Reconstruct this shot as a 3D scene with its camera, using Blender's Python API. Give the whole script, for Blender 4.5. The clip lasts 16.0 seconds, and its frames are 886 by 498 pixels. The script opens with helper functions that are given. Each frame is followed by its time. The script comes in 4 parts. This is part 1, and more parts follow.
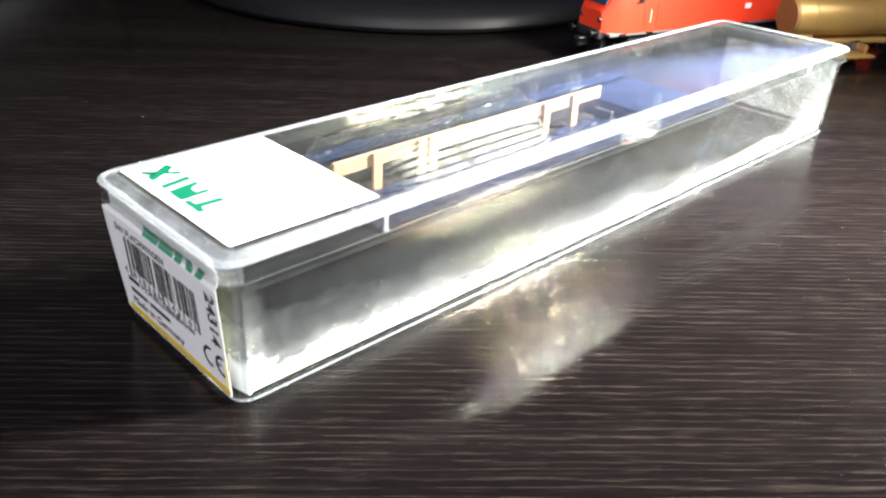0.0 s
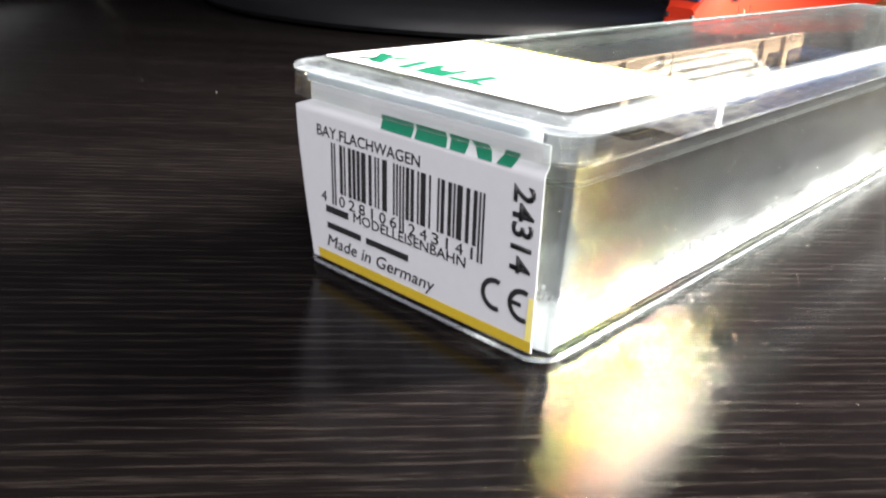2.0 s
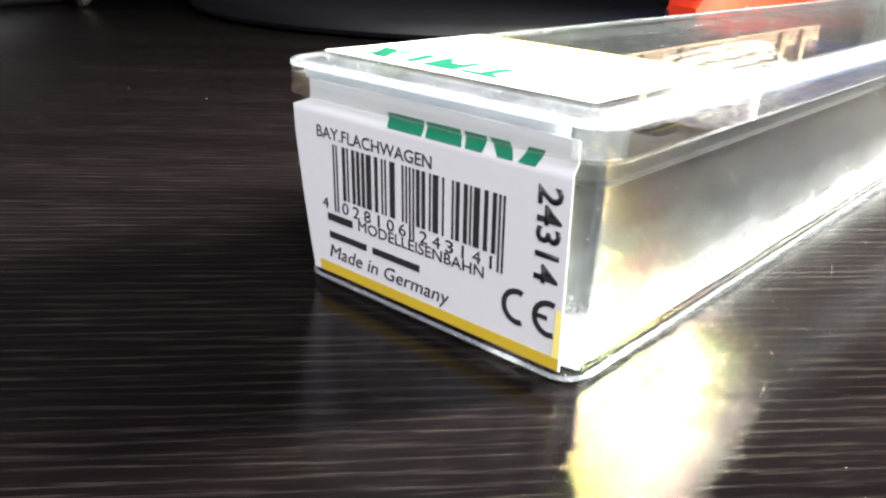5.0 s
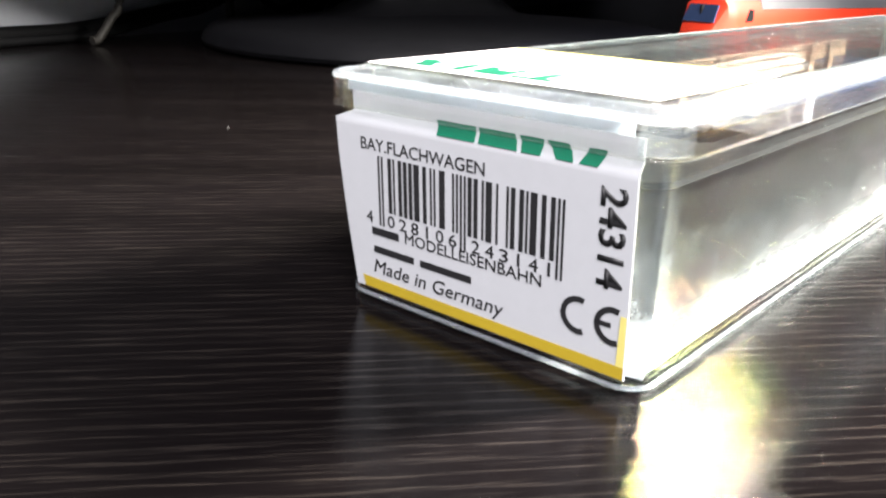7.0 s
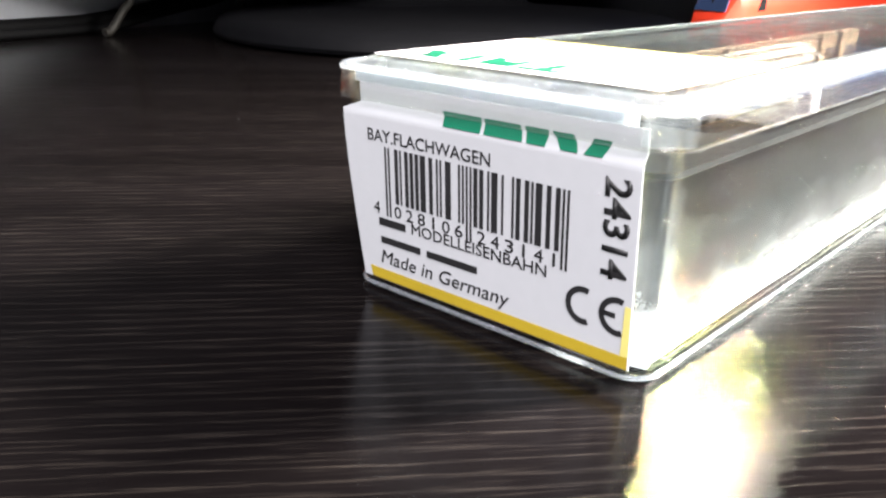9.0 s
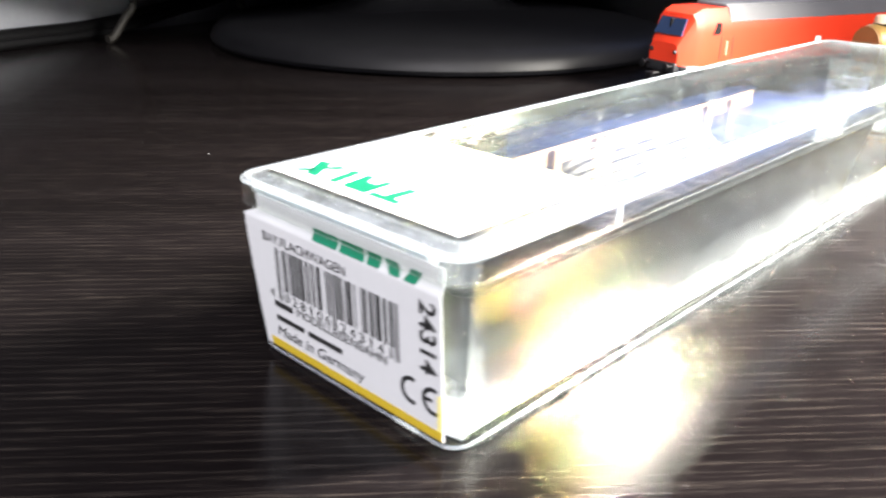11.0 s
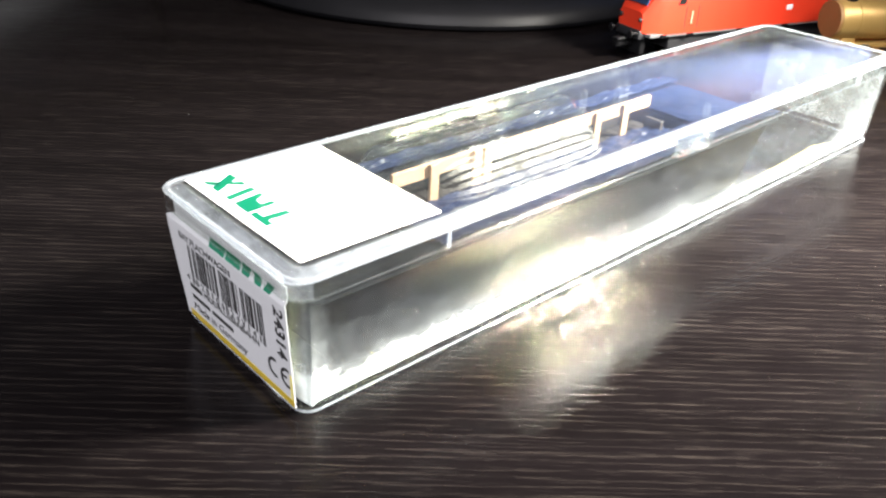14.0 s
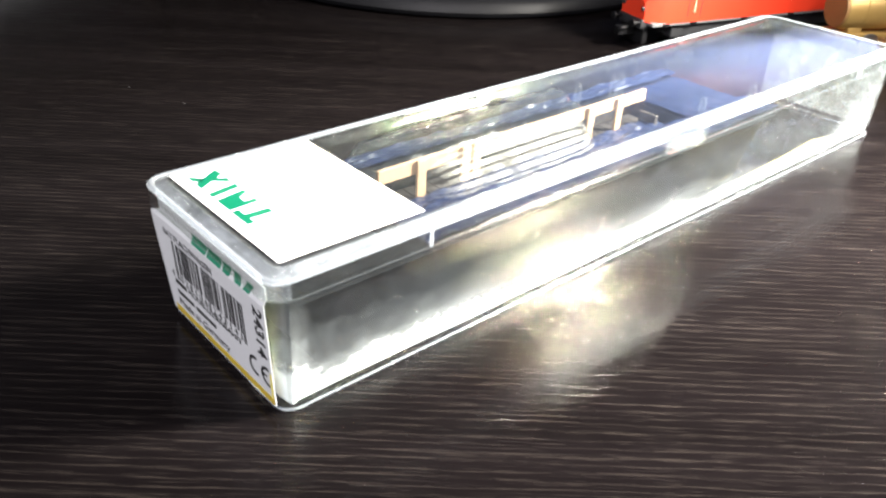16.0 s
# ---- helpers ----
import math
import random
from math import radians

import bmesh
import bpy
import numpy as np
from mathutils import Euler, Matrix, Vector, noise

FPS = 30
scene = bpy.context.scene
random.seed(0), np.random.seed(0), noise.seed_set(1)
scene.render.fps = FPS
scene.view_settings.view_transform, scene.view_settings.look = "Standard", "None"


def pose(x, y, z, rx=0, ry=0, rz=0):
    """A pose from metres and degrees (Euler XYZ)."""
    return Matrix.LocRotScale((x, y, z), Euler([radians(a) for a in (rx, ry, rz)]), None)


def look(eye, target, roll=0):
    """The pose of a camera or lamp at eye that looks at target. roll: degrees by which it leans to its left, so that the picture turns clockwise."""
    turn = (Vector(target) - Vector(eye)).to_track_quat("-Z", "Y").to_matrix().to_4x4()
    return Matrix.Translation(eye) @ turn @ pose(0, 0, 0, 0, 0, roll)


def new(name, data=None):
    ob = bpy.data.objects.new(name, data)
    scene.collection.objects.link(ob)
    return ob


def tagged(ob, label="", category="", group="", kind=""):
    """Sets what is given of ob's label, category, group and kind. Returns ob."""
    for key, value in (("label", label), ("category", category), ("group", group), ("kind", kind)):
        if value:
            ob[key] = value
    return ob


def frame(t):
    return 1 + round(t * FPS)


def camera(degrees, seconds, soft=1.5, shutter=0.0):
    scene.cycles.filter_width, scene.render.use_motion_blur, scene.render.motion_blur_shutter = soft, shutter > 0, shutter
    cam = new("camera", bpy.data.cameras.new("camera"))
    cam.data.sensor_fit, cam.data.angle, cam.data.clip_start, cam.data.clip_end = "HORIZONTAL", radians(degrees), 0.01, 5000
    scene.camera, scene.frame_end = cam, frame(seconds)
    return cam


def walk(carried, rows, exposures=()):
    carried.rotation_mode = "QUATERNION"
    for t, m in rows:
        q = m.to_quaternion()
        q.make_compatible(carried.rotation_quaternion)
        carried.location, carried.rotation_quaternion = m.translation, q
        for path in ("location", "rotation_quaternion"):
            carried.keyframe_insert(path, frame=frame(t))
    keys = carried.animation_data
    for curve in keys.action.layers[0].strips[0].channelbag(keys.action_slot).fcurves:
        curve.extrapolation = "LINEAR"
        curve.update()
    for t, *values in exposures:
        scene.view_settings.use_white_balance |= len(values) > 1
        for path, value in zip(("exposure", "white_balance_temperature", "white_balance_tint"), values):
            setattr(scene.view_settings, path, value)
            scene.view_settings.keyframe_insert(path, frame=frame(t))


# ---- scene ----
cam = camera(56.34, 16.0, soft=2.3, shutter=0.9)
U = 1.25  # the plan below is drawn in units of 1.25 m, to which the box's barcode is full size
PATH = [
    (0, (-0.04941, -0.09569, 0.08644), (1.1215, 1.1038, -0.8082), 2.35),
    (0.5, (-0.05328, -0.08865, 0.07678), (1.1444, 1.1226, -0.7650), 2.61),
    (1, (-0.06123, -0.07396, 0.06310), (1.1712, 1.1492, -0.7083), 3.31),
    (1.5, (-0.06587, -0.05283, 0.05132), (1.2231, 1.1376, -0.6777), 3.85),
    (2, (-0.06552, -0.04208, 0.04551), (1.2568, 1.1207, -0.6682), 3.68),
    (2.5, (-0.06398, -0.04154, 0.04552), (1.2541, 1.1269, -0.6668), 3.27),
    (3, (-0.06554, -0.04133, 0.04610), (1.2486, 1.1336, -0.6628), 3.21),
    (3.5, (-0.06407, -0.04155, 0.04592), (1.2528, 1.1296, -0.6642), 3.03),
    (5.8, (-0.06110, -0.03269, 0.04059), (1.2925, 1.1297, -0.6126), 2.33),
    (6, (-0.06138, -0.03264, 0.04039), (1.2945, 1.1388, -0.5916), 2.15),
    (6.5, (-0.06306, -0.03167, 0.03990), (1.2823, 1.1577, -0.5809), 1.48),
    (7, (-0.06362, -0.03071, 0.03879), (1.2877, 1.1535, -0.5790), 1.46),
    (7.5, (-0.06361, -0.03035, 0.03882), (1.2881, 1.1503, -0.5848), 1.51),
    (8, (-0.06370, -0.03097, 0.03868), (1.2846, 1.1524, -0.5872), 1.34),
    (8.2, (-0.06370, -0.03084, 0.03825), (1.2799, 1.1563, -0.5906), 1.34),
    (10.3, (-0.06336, -0.04354, 0.05133), (1.2331, 1.1770, -0.6116), 0.96),
    (10.5, (-0.06343, -0.04936, 0.05751), (1.2196, 1.1706, -0.6319), 1.46),
    (11, (-0.06085, -0.05573, 0.06181), (1.2088, 1.1635, -0.6534), 1.16),
    (11.5, (-0.05541, -0.06857, 0.07133), (1.1846, 1.1362, -0.7166), 1.86),
    (12, (-0.05296, -0.07815, 0.07646), (1.1539, 1.1514, -0.7247), 1.09),
    (12.5, (-0.04971, -0.08181, 0.07993), (1.1450, 1.1331, -0.7607), 2.21),
    (13, (-0.05136, -0.08421, 0.08413), (1.1342, 1.1165, -0.7892), 2.96),
    (13.5, (-0.05348, -0.08734, 0.08890), (1.1024, 1.1209, -0.8134), 3.08),
    (14, (-0.05442, -0.08917, 0.09114), (1.0810, 1.1208, -0.8344), 2.88),
    (14.5, (-0.05288, -0.09034, 0.09133), (1.0672, 1.1238, -0.8475), 2.40),
    (15, (-0.05152, -0.09012, 0.09321), (1.0665, 1.1090, -0.8671), 3.33),
    (15.5, (-0.04959, -0.08978, 0.09174), (1.0684, 1.1081, -0.8701), 3.19),
    (16, (-0.04961, -0.09077, 0.09362), (1.0546, 1.1191, -0.8692), 2.99),
]
# the camera's own exposure falls a little as the lit box fills more of its view
EXPOSURES = [(0, -0.58), (1, -0.6), (1.5, -0.64), (2, -0.45), (3, -0.24), (6, -0.08), (8.2, 0.0), (10.5, 0.02), (11, 0.06), (12, -0.08), (12.7, -0.5), (16, -0.55)]
walk(cam, [(t, look(Vector(eye) * U, Vector(target) * U, roll)) for t, eye, target, roll in PATH], EXPOSURES)

# ---- world and lights ----
world = bpy.data.worlds.new("world")
scene.world = world
world.use_nodes = True
world.node_tree.nodes["Background"].inputs[0].default_value = (0.75, 0.85, 1.0, 1)
world.node_tree.nodes["Background"].inputs[1].default_value = 0.05
# the box stacks many clear layers
scene.cycles.transparent_max_bounces = 40
scene.cycles.glossy_bounces = 8
scene.cycles.max_bounces = 16
scene.cycles.sample_clamp_indirect = 0.0
scene.cycles.blur_glossy = 0.0


def area_lamp(name, eye, target, watts, size, colour, shape="DISK", size_y=None):
    data = bpy.data.lights.new(name, "AREA")
    data.energy, data.size, data.shape, data.color = watts, size, shape, colour
    if size_y:
        data.shape, data.size_y = "RECTANGLE", size_y
    data.size *= U
    data.size_y *= U
    data.energy *= U * U
    ob = new(name, data)
    ob.matrix_world = look(Vector(eye) * U, Vector(target) * U)
    return ob


LAMP = (0.250, -0.118, 0.176)
area_lamp("desk_light", LAMP, (0.130, -0.008, 0.0), 5.8, 0.070, (1.0, 0.95, 0.865)).data.spread = radians(80)
# side fill from an assumed, unseen window, its beam narrowed off the wall
area_lamp("window_light", (-0.46, -0.53, 0.62), (-0.08, -0.20, 0.0), 8.5, 0.7, (0.99, 0.95, 0.99), "RECTANGLE", 0.5).data.spread = radians(75)


# ---- materials ----
def material(name):
    m = bpy.data.materials.new(name)
    m.use_nodes = True
    n = m.node_tree.nodes
    return m, n, m.node_tree.links, n["Principled BSDF"]


def noise_node(n, links, coords, scale, detail=4.0, rough=0.55, stretch=None, kind="Object"):
    tex = n.new("ShaderNodeTexNoise")
    tex.inputs["Scale"].default_value = scale
    tex.inputs["Detail"].default_value = detail
    tex.inputs["Roughness"].default_value = rough
    if stretch:
        mapping = n.new("ShaderNodeMapping")
        mapping.inputs["Scale"].default_value = stretch
        links.new(coords.outputs[kind], mapping.inputs["Vector"])
        links.new(mapping.outputs[0], tex.inputs["Vector"])
    else:
        links.new(coords.outputs[kind], tex.inputs["Vector"])
    return tex


def ramp_node(n, links, source, stops):
    ramp = n.new("ShaderNodeValToRGB")
    while len(ramp.color_ramp.elements) < len(stops):
        ramp.color_ramp.elements.new(0.5)
    for e, (p, c) in zip(ramp.color_ramp.elements, stops):
        e.position, e.color = p, (*c, 1) if len(c) == 3 else (c[0], c[0], c[0], 1)
    links.new(source, ramp.inputs[0])
    return ramp


def bump_node(n, links, height, target, strength, distance):
    bump = n.new("ShaderNodeBump")
    bump.inputs["Strength"].default_value, bump.inputs["Distance"].default_value = strength, distance
    links.new(height, bump.inputs["Height"])
    links.new(bump.outputs[0], target.inputs["Normal"])
    return bump


def plain(name, colour, rough=0.5, metal=0.0, vary=0.15, scale=300.0, relief=0.00002, coat=0.0, shine=0.5):
    """Paint, paper, rubber or metal, with blotches and a fine grain."""
    m, n, links, b = material(name)
    coords = n.new("ShaderNodeTexCoord")
    big = noise_node(n, links, coords, scale * 0.2)
    fine = noise_node(n, links, coords, scale * 4)
    mix = n.new("ShaderNodeMath")
    mix.operation = "MULTIPLY_ADD"
    links.new(fine.outputs[0], mix.inputs[0])
    mix.inputs[1].default_value = 0.5
    links.new(big.outputs[0], mix.inputs[2])
    lo = tuple(c * (1 - vary) for c in colour)
    hi = tuple(min(1.0, c * (1 + vary)) for c in colour)
    ramp = ramp_node(n, links, mix.outputs[0], [(0.45, lo), (1.05, hi)])
    links.new(ramp.outputs[0], b.inputs["Base Color"])
    b.inputs["Roughness"].default_value, b.inputs["Metallic"].default_value = rough, metal
    b.inputs["Coat Weight"].default_value, b.inputs["Specular IOR Level"].default_value = coat, shine
    if relief:
        bump_node(n, links, fine.outputs[0], b, 0.5, relief)
    return m


def desk_wood():
    m, n, links, b = material("dark_wenge_laminate")
    coords = n.new("ShaderNodeTexCoord")
    warp = noise_node(n, links, coords, 1.0, 2, 0.5, (30, 60, 1))
    bend = n.new("ShaderNodeVectorMath")
    bend.operation = "MULTIPLY_ADD"
    links.new(warp.outputs["Color"], bend.inputs[0])
    bend.inputs[1].default_value = (0.0, 0.0012, 0.0)
    links.new(coords.outputs["Object"], bend.inputs[2])

    def grain(stretch, detail, rough):
        mapping = n.new("ShaderNodeMapping")
        mapping.inputs["Scale"].default_value = stretch
        links.new(bend.outputs[0], mapping.inputs["Vector"])
        tex = n.new("ShaderNodeTexNoise")
        tex.inputs["Scale"].default_value = 1.0
        tex.inputs["Detail"].default_value, tex.inputs["Roughness"].default_value = detail, rough
        links.new(mapping.outputs[0], tex.inputs["Vector"])
        return tex

    broad = grain((4, 70, 1), 3, 0.5)
    mask = grain((60, 1000, 1), 4, 0.7)
    fine = grain((70, 1700, 1), 4, 0.65)
    pores = grain((900, 3600, 1), 2, 0.5)
    lay = n.new("ShaderNodeMapping")
    lay.inputs["Scale"].default_value = (0.055, 1.0, 1.0)
    links.new(coords.outputs["Object"], lay.inputs["Vector"])
    wave = n.new("ShaderNodeTexWave")
    wave.bands_direction = "Y"
    wave.inputs["Scale"].default_value, wave.inputs["Distortion"].default_value = 135.0, 5.6
    wave.inputs["Detail"].default_value, wave.inputs["Detail Scale"].default_value, wave.inputs["Detail Roughness"].default_value = 4.0, 3.0, 0.65
    links.new(lay.outputs[0], wave.inputs["Vector"])
    crest = ramp_node(n, links, wave.outputs["Fac"], [(0.76, (0.0,)), (1.0, (1.0,))])
    gate = ramp_node(n, links, mask.outputs[0], [(0.26, (0.0,)), (0.54, (1.0,))])
    streak = n.new("ShaderNodeMath")
    streak.operation = "MULTIPLY"
    links.new(crest.outputs[0], streak.inputs[0])
    links.new(gate.outputs[0], streak.inputs[1])
    fibre = grain((80, 4200, 1), 3, 0.6)
    strokes = ramp_node(n, links, fibre.outputs[0], [(0.36, (0.12,)), (0.62, (1.0,))])
    broken = n.new("ShaderNodeMath")
    broken.operation = "MULTIPLY"
    links.new(streak.outputs[0], broken.inputs[0])
    links.new(strokes.outputs[0], broken.inputs[1])
    streak = broken
    thin = ramp_node(n, links, fine.outputs[0], [(0.50, (0.0,)), (0.72, (1.0,))])
    total = n.new("ShaderNodeMath")
    total.operation = "MULTIPLY_ADD"
    links.new(thin.outputs[0], total.inputs[0])
    total.inputs[1].default_value = 0.7
    links.new(streak.outputs[0], total.inputs[2])
    base = ramp_node(n, links, total.outputs[0], [(0.0, (0.0036, 0.0028, 0.0030)), (0.25, (0.0052, 0.0042, 0.0043)), (1.0, (0.0185, 0.0150, 0.0132))])
    tone = ramp_node(n, links, broad.outputs[0], [(0.3, (0.6,)), (0.7, (1.0,))])
    mul = n.new("ShaderNodeMix")
    mul.data_type, mul.blend_type = "RGBA", "MULTIPLY"
    mul.inputs[0].default_value = 1.0
    links.new(base.outputs[0], mul.inputs[6])
    links.new(tone.outputs[0], mul.inputs[7])
    links.new(mul.outputs[2], b.inputs["Base Color"])
    # the pale fibres are duller and shinier at once than the sealed ground
    rough = ramp_node(n, links, streak.outputs[0], [(0.0, (0.21,)), (0.5, (0.27,))])
    b.inputs["Specular IOR Level"].default_value, b.inputs["Roughness"].default_value = 0.0, 0.6
    gloss = n.new("ShaderNodeBsdfGlossy")
    gloss.distribution = "BECKMANN"
    links.new(rough.outputs[0], gloss.inputs["Roughness"])
    fresnel = n.new("ShaderNodeFresnel")
    fresnel.inputs["IOR"].default_value = 1.245
    sheen = n.new("ShaderNodeMath")
    sheen.operation = "MULTIPLY_ADD"
    links.new(streak.outputs[0], sheen.inputs[0])
    sheen.inputs[1].default_value, sheen.inputs[2].default_value = 1.3, 0.84
    share = n.new("ShaderNodeMath")
    share.operation = "MULTIPLY"
    share.use_clamp = True
    links.new(fresnel.outputs[0], share.inputs[0])
    links.new(sheen.outputs[0], share.inputs[1])
    sealed = n.new("ShaderNodeMixShader")
    links.new(share.outputs[0], sealed.inputs[0])
    links.new(b.outputs[0], sealed.inputs[1])
    links.new(gloss.outputs[0], sealed.inputs[2])
    links.new(sealed.outputs[0], n["Material Output"].inputs["Surface"])
    pits = ramp_node(n, links, pores.outputs[0], [(0.66, (0.0,)), (0.72, (1.0,))])
    add = n.new("ShaderNodeMath")
    add.operation = "MULTIPLY_ADD"
    links.new(total.outputs[0], add.inputs[0])
    add.inputs[1].default_value = 0.12
    links.new(pits.outputs[0], add.inputs[2])
    bump = bump_node(n, links, add.outputs[0], b, 0.6, 0.00003)
    links.new(bump.outputs[0], gloss.inputs["Normal"])
    return m


def clear_plastic(name, haze=0.05, tint=(0.97, 0.98, 0.97), rough=0.05, patchy=True, stressed=0.25, wavy=0.3, mirror=0.95):
    """Clear moulded polystyrene: it lets light straight through, mirrors by its Fresnel share, and is a little milky."""
    m, n, links, b = material(name)
    n.remove(b)
    out = n["Material Output"]
    coords = n.new("ShaderNodeTexCoord")
    clear = n.new("ShaderNodeBsdfTransparent")
    clear.inputs[0].default_value = (*tint, 1)
    gloss = n.new("ShaderNodeBsdfGlossy")
    gloss.distribution = "BECKMANN"
    scuff = noise_node(n, links, coords, 160.0, 5, 0.65)
    r = ramp_node(n, links, scuff.outputs[0], [(0.4, (rough,)), (0.75, (rough * 2.2,))])
    links.new(r.outputs[0], gloss.inputs["Roughness"])
    ripple = noise_node(n, links, coords, 45.0, 2, 0.4)
    bump_node(n, links, ripple.outputs[0], gloss, wavy, 0.0002)
    facing = n.new("ShaderNodeLayerWeight")
    facing.inputs["Blend"].default_value = 0.5
    power = n.new("ShaderNodeMath")
    power.operation = "POWER"
    links.new(facing.outputs["Facing"], power.inputs[0])
    power.inputs[1].default_value = 5.0
    fres = n.new("ShaderNodeMath")
    fres.operation = "MULTIPLY_ADD"
    links.new(power.outputs[0], fres.inputs[0])
    fres.inputs[1].default_value, fres.inputs[2].default_value = mirror, 0.05 * mirror / 0.95
    mix = n.new("ShaderNodeMixShader")
    links.new(fres.outputs[0], mix.inputs[0])
    links.new(clear.outputs[0], mix.inputs[1])
    links.new(gloss.outputs[0], mix.inputs[2])
    milk = n.new("ShaderNodeBsdfDiffuse")
    milk.inputs[0].default_value = (0.78, 0.85, 0.94, 1)
    trans = n.new("ShaderNodeBsdfTranslucent")
    trans.inputs[0].default_value = (0.78, 0.85, 0.94, 1)
    soft = n.new("ShaderNodeMixShader")
    links.new(milk.outputs[0], soft.inputs[1])
    links.new(trans.outputs[0], soft.inputs[2])
    amount = ramp_node(n, links, scuff.outputs[0], [(0.35, (haze * (0.5 if patchy else 0.95),)), (0.8, (haze * (2.0 if patchy else 1.05),))])
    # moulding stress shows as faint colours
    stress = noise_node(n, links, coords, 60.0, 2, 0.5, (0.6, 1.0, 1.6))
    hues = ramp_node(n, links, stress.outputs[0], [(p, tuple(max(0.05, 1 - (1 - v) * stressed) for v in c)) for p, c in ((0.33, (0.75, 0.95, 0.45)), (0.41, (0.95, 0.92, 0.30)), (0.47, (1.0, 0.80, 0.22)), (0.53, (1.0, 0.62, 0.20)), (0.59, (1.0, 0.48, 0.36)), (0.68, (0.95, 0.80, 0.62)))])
    # tint weighted to the near end, painting the lamp's reflection golden there
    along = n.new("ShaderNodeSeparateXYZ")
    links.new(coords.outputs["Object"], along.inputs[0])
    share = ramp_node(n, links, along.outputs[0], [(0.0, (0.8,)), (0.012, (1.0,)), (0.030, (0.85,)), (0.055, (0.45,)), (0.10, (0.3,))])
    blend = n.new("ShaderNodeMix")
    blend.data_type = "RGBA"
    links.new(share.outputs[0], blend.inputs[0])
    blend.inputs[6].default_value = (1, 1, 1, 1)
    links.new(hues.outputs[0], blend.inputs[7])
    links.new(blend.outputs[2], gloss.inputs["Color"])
    whole = n.new("ShaderNodeMixShader")
    links.new(amount.outputs[0], whole.inputs[0])
    links.new(mix.outputs[0], whole.inputs[1])
    links.new(soft.outputs[0], whole.inputs[2])
    links.new(whole.outputs[0], out.inputs["Surface"])
    return m


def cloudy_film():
    """Thin film, clear above, with a cloudy white glow painted along its lower edge."""
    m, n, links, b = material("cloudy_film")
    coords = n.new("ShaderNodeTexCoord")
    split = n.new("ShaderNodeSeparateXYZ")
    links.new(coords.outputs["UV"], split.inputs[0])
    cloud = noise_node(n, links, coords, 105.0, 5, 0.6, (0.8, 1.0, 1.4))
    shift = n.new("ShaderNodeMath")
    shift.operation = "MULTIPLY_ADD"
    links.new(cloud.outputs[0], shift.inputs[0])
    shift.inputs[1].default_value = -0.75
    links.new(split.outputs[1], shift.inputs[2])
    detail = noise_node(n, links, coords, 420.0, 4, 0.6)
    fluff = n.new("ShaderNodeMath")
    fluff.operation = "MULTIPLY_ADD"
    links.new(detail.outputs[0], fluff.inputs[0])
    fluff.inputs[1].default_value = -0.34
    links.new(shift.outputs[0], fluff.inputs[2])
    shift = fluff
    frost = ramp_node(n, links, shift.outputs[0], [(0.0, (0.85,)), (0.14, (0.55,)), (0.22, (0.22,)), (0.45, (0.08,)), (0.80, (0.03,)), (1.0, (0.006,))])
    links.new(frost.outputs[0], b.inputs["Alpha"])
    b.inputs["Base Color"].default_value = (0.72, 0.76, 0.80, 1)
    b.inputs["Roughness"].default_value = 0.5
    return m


SIDE_GLOW = cloudy_film()
WENGE = desk_wood()
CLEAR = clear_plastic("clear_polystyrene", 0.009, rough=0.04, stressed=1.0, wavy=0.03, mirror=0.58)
SKIRT = clear_plastic("scuffed_clear_lid", 0.006, rough=0.07)
FOLD = clear_plastic("thin_milky_film", 0.5, rough=0.3, patchy=False)
LATCH = clear_plastic("clear_latch_plastic", 0.0015, rough=0.1, patchy=False, wavy=0.02, mirror=0.5)
MILKY = clear_plastic("milky_cream_film", 0.20, tint=(0.97, 0.96, 0.90), rough=0.2)
PANEL = clear_plastic("dusty_clear_panel", 0.006, rough=0.07)
BLISTER = clear_plastic("clear_blister_plastic", 0.006, rough=0.20, patchy=False, wavy=0.25)
BULGE = clear_plastic("scuffed_clear_bulge", 0.0008, rough=0.38, patchy=False, wavy=0.08, mirror=0.5)
CORNER_GLOW = clear_plastic("thick_milky_corner", 0.10, rough=0.2, patchy=False)
MOULD = clear_plastic("clear_moulding", 0.030, rough=0.1, patchy=False, wavy=0.02, mirror=0.5)
SLOPE = clear_plastic("milky_lid_slope", 0.14, rough=0.12)
RIM = clear_plastic("milky_polystyrene_edge", 0.20, rough=0.12, patchy=False)
FILM = plain("crumpled_blue_black_film", (0.009, 0.014, 0.036), 0.32, vary=0.4, scale=300, shine=0.22)
NAVY = plain("blue_black_plastic", (0.008, 0.009, 0.011), 0.6, shine=0.10, vary=0.3, scale=250, relief=0.00004)
# white paper too, with the end face's shade put into its colour
SHADED_PAPER = plain("matt_label_paper", (0.40, 0.41, 0.425), 0.6, vary=0.04, scale=150)
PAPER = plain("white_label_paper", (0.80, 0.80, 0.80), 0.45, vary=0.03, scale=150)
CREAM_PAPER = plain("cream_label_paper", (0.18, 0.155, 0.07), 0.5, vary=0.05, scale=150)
INK = plain("black_ink", (0.012, 0.012, 0.013), 0.5, vary=0.1)
GREEN = plain("green_ink", (0.0, 0.10, 0.052), 0.45, vary=0.08)
PALE_YELLOW = plain("pale_yellow_ink", (0.60, 0.53, 0.16), 0.45, vary=0.04)
YELLOW = plain("yellow_ink", (0.36, 0.26, 0.02), 0.45, vary=0.08)
RED = plain("traffic_red_paint", (0.60, 0.036, 0.012), 0.5, vary=0.06, shine=0.3)
ROOF_GREY = plain("grey_roof_paint", (0.10, 0.10, 0.105), 0.5, vary=0.08)
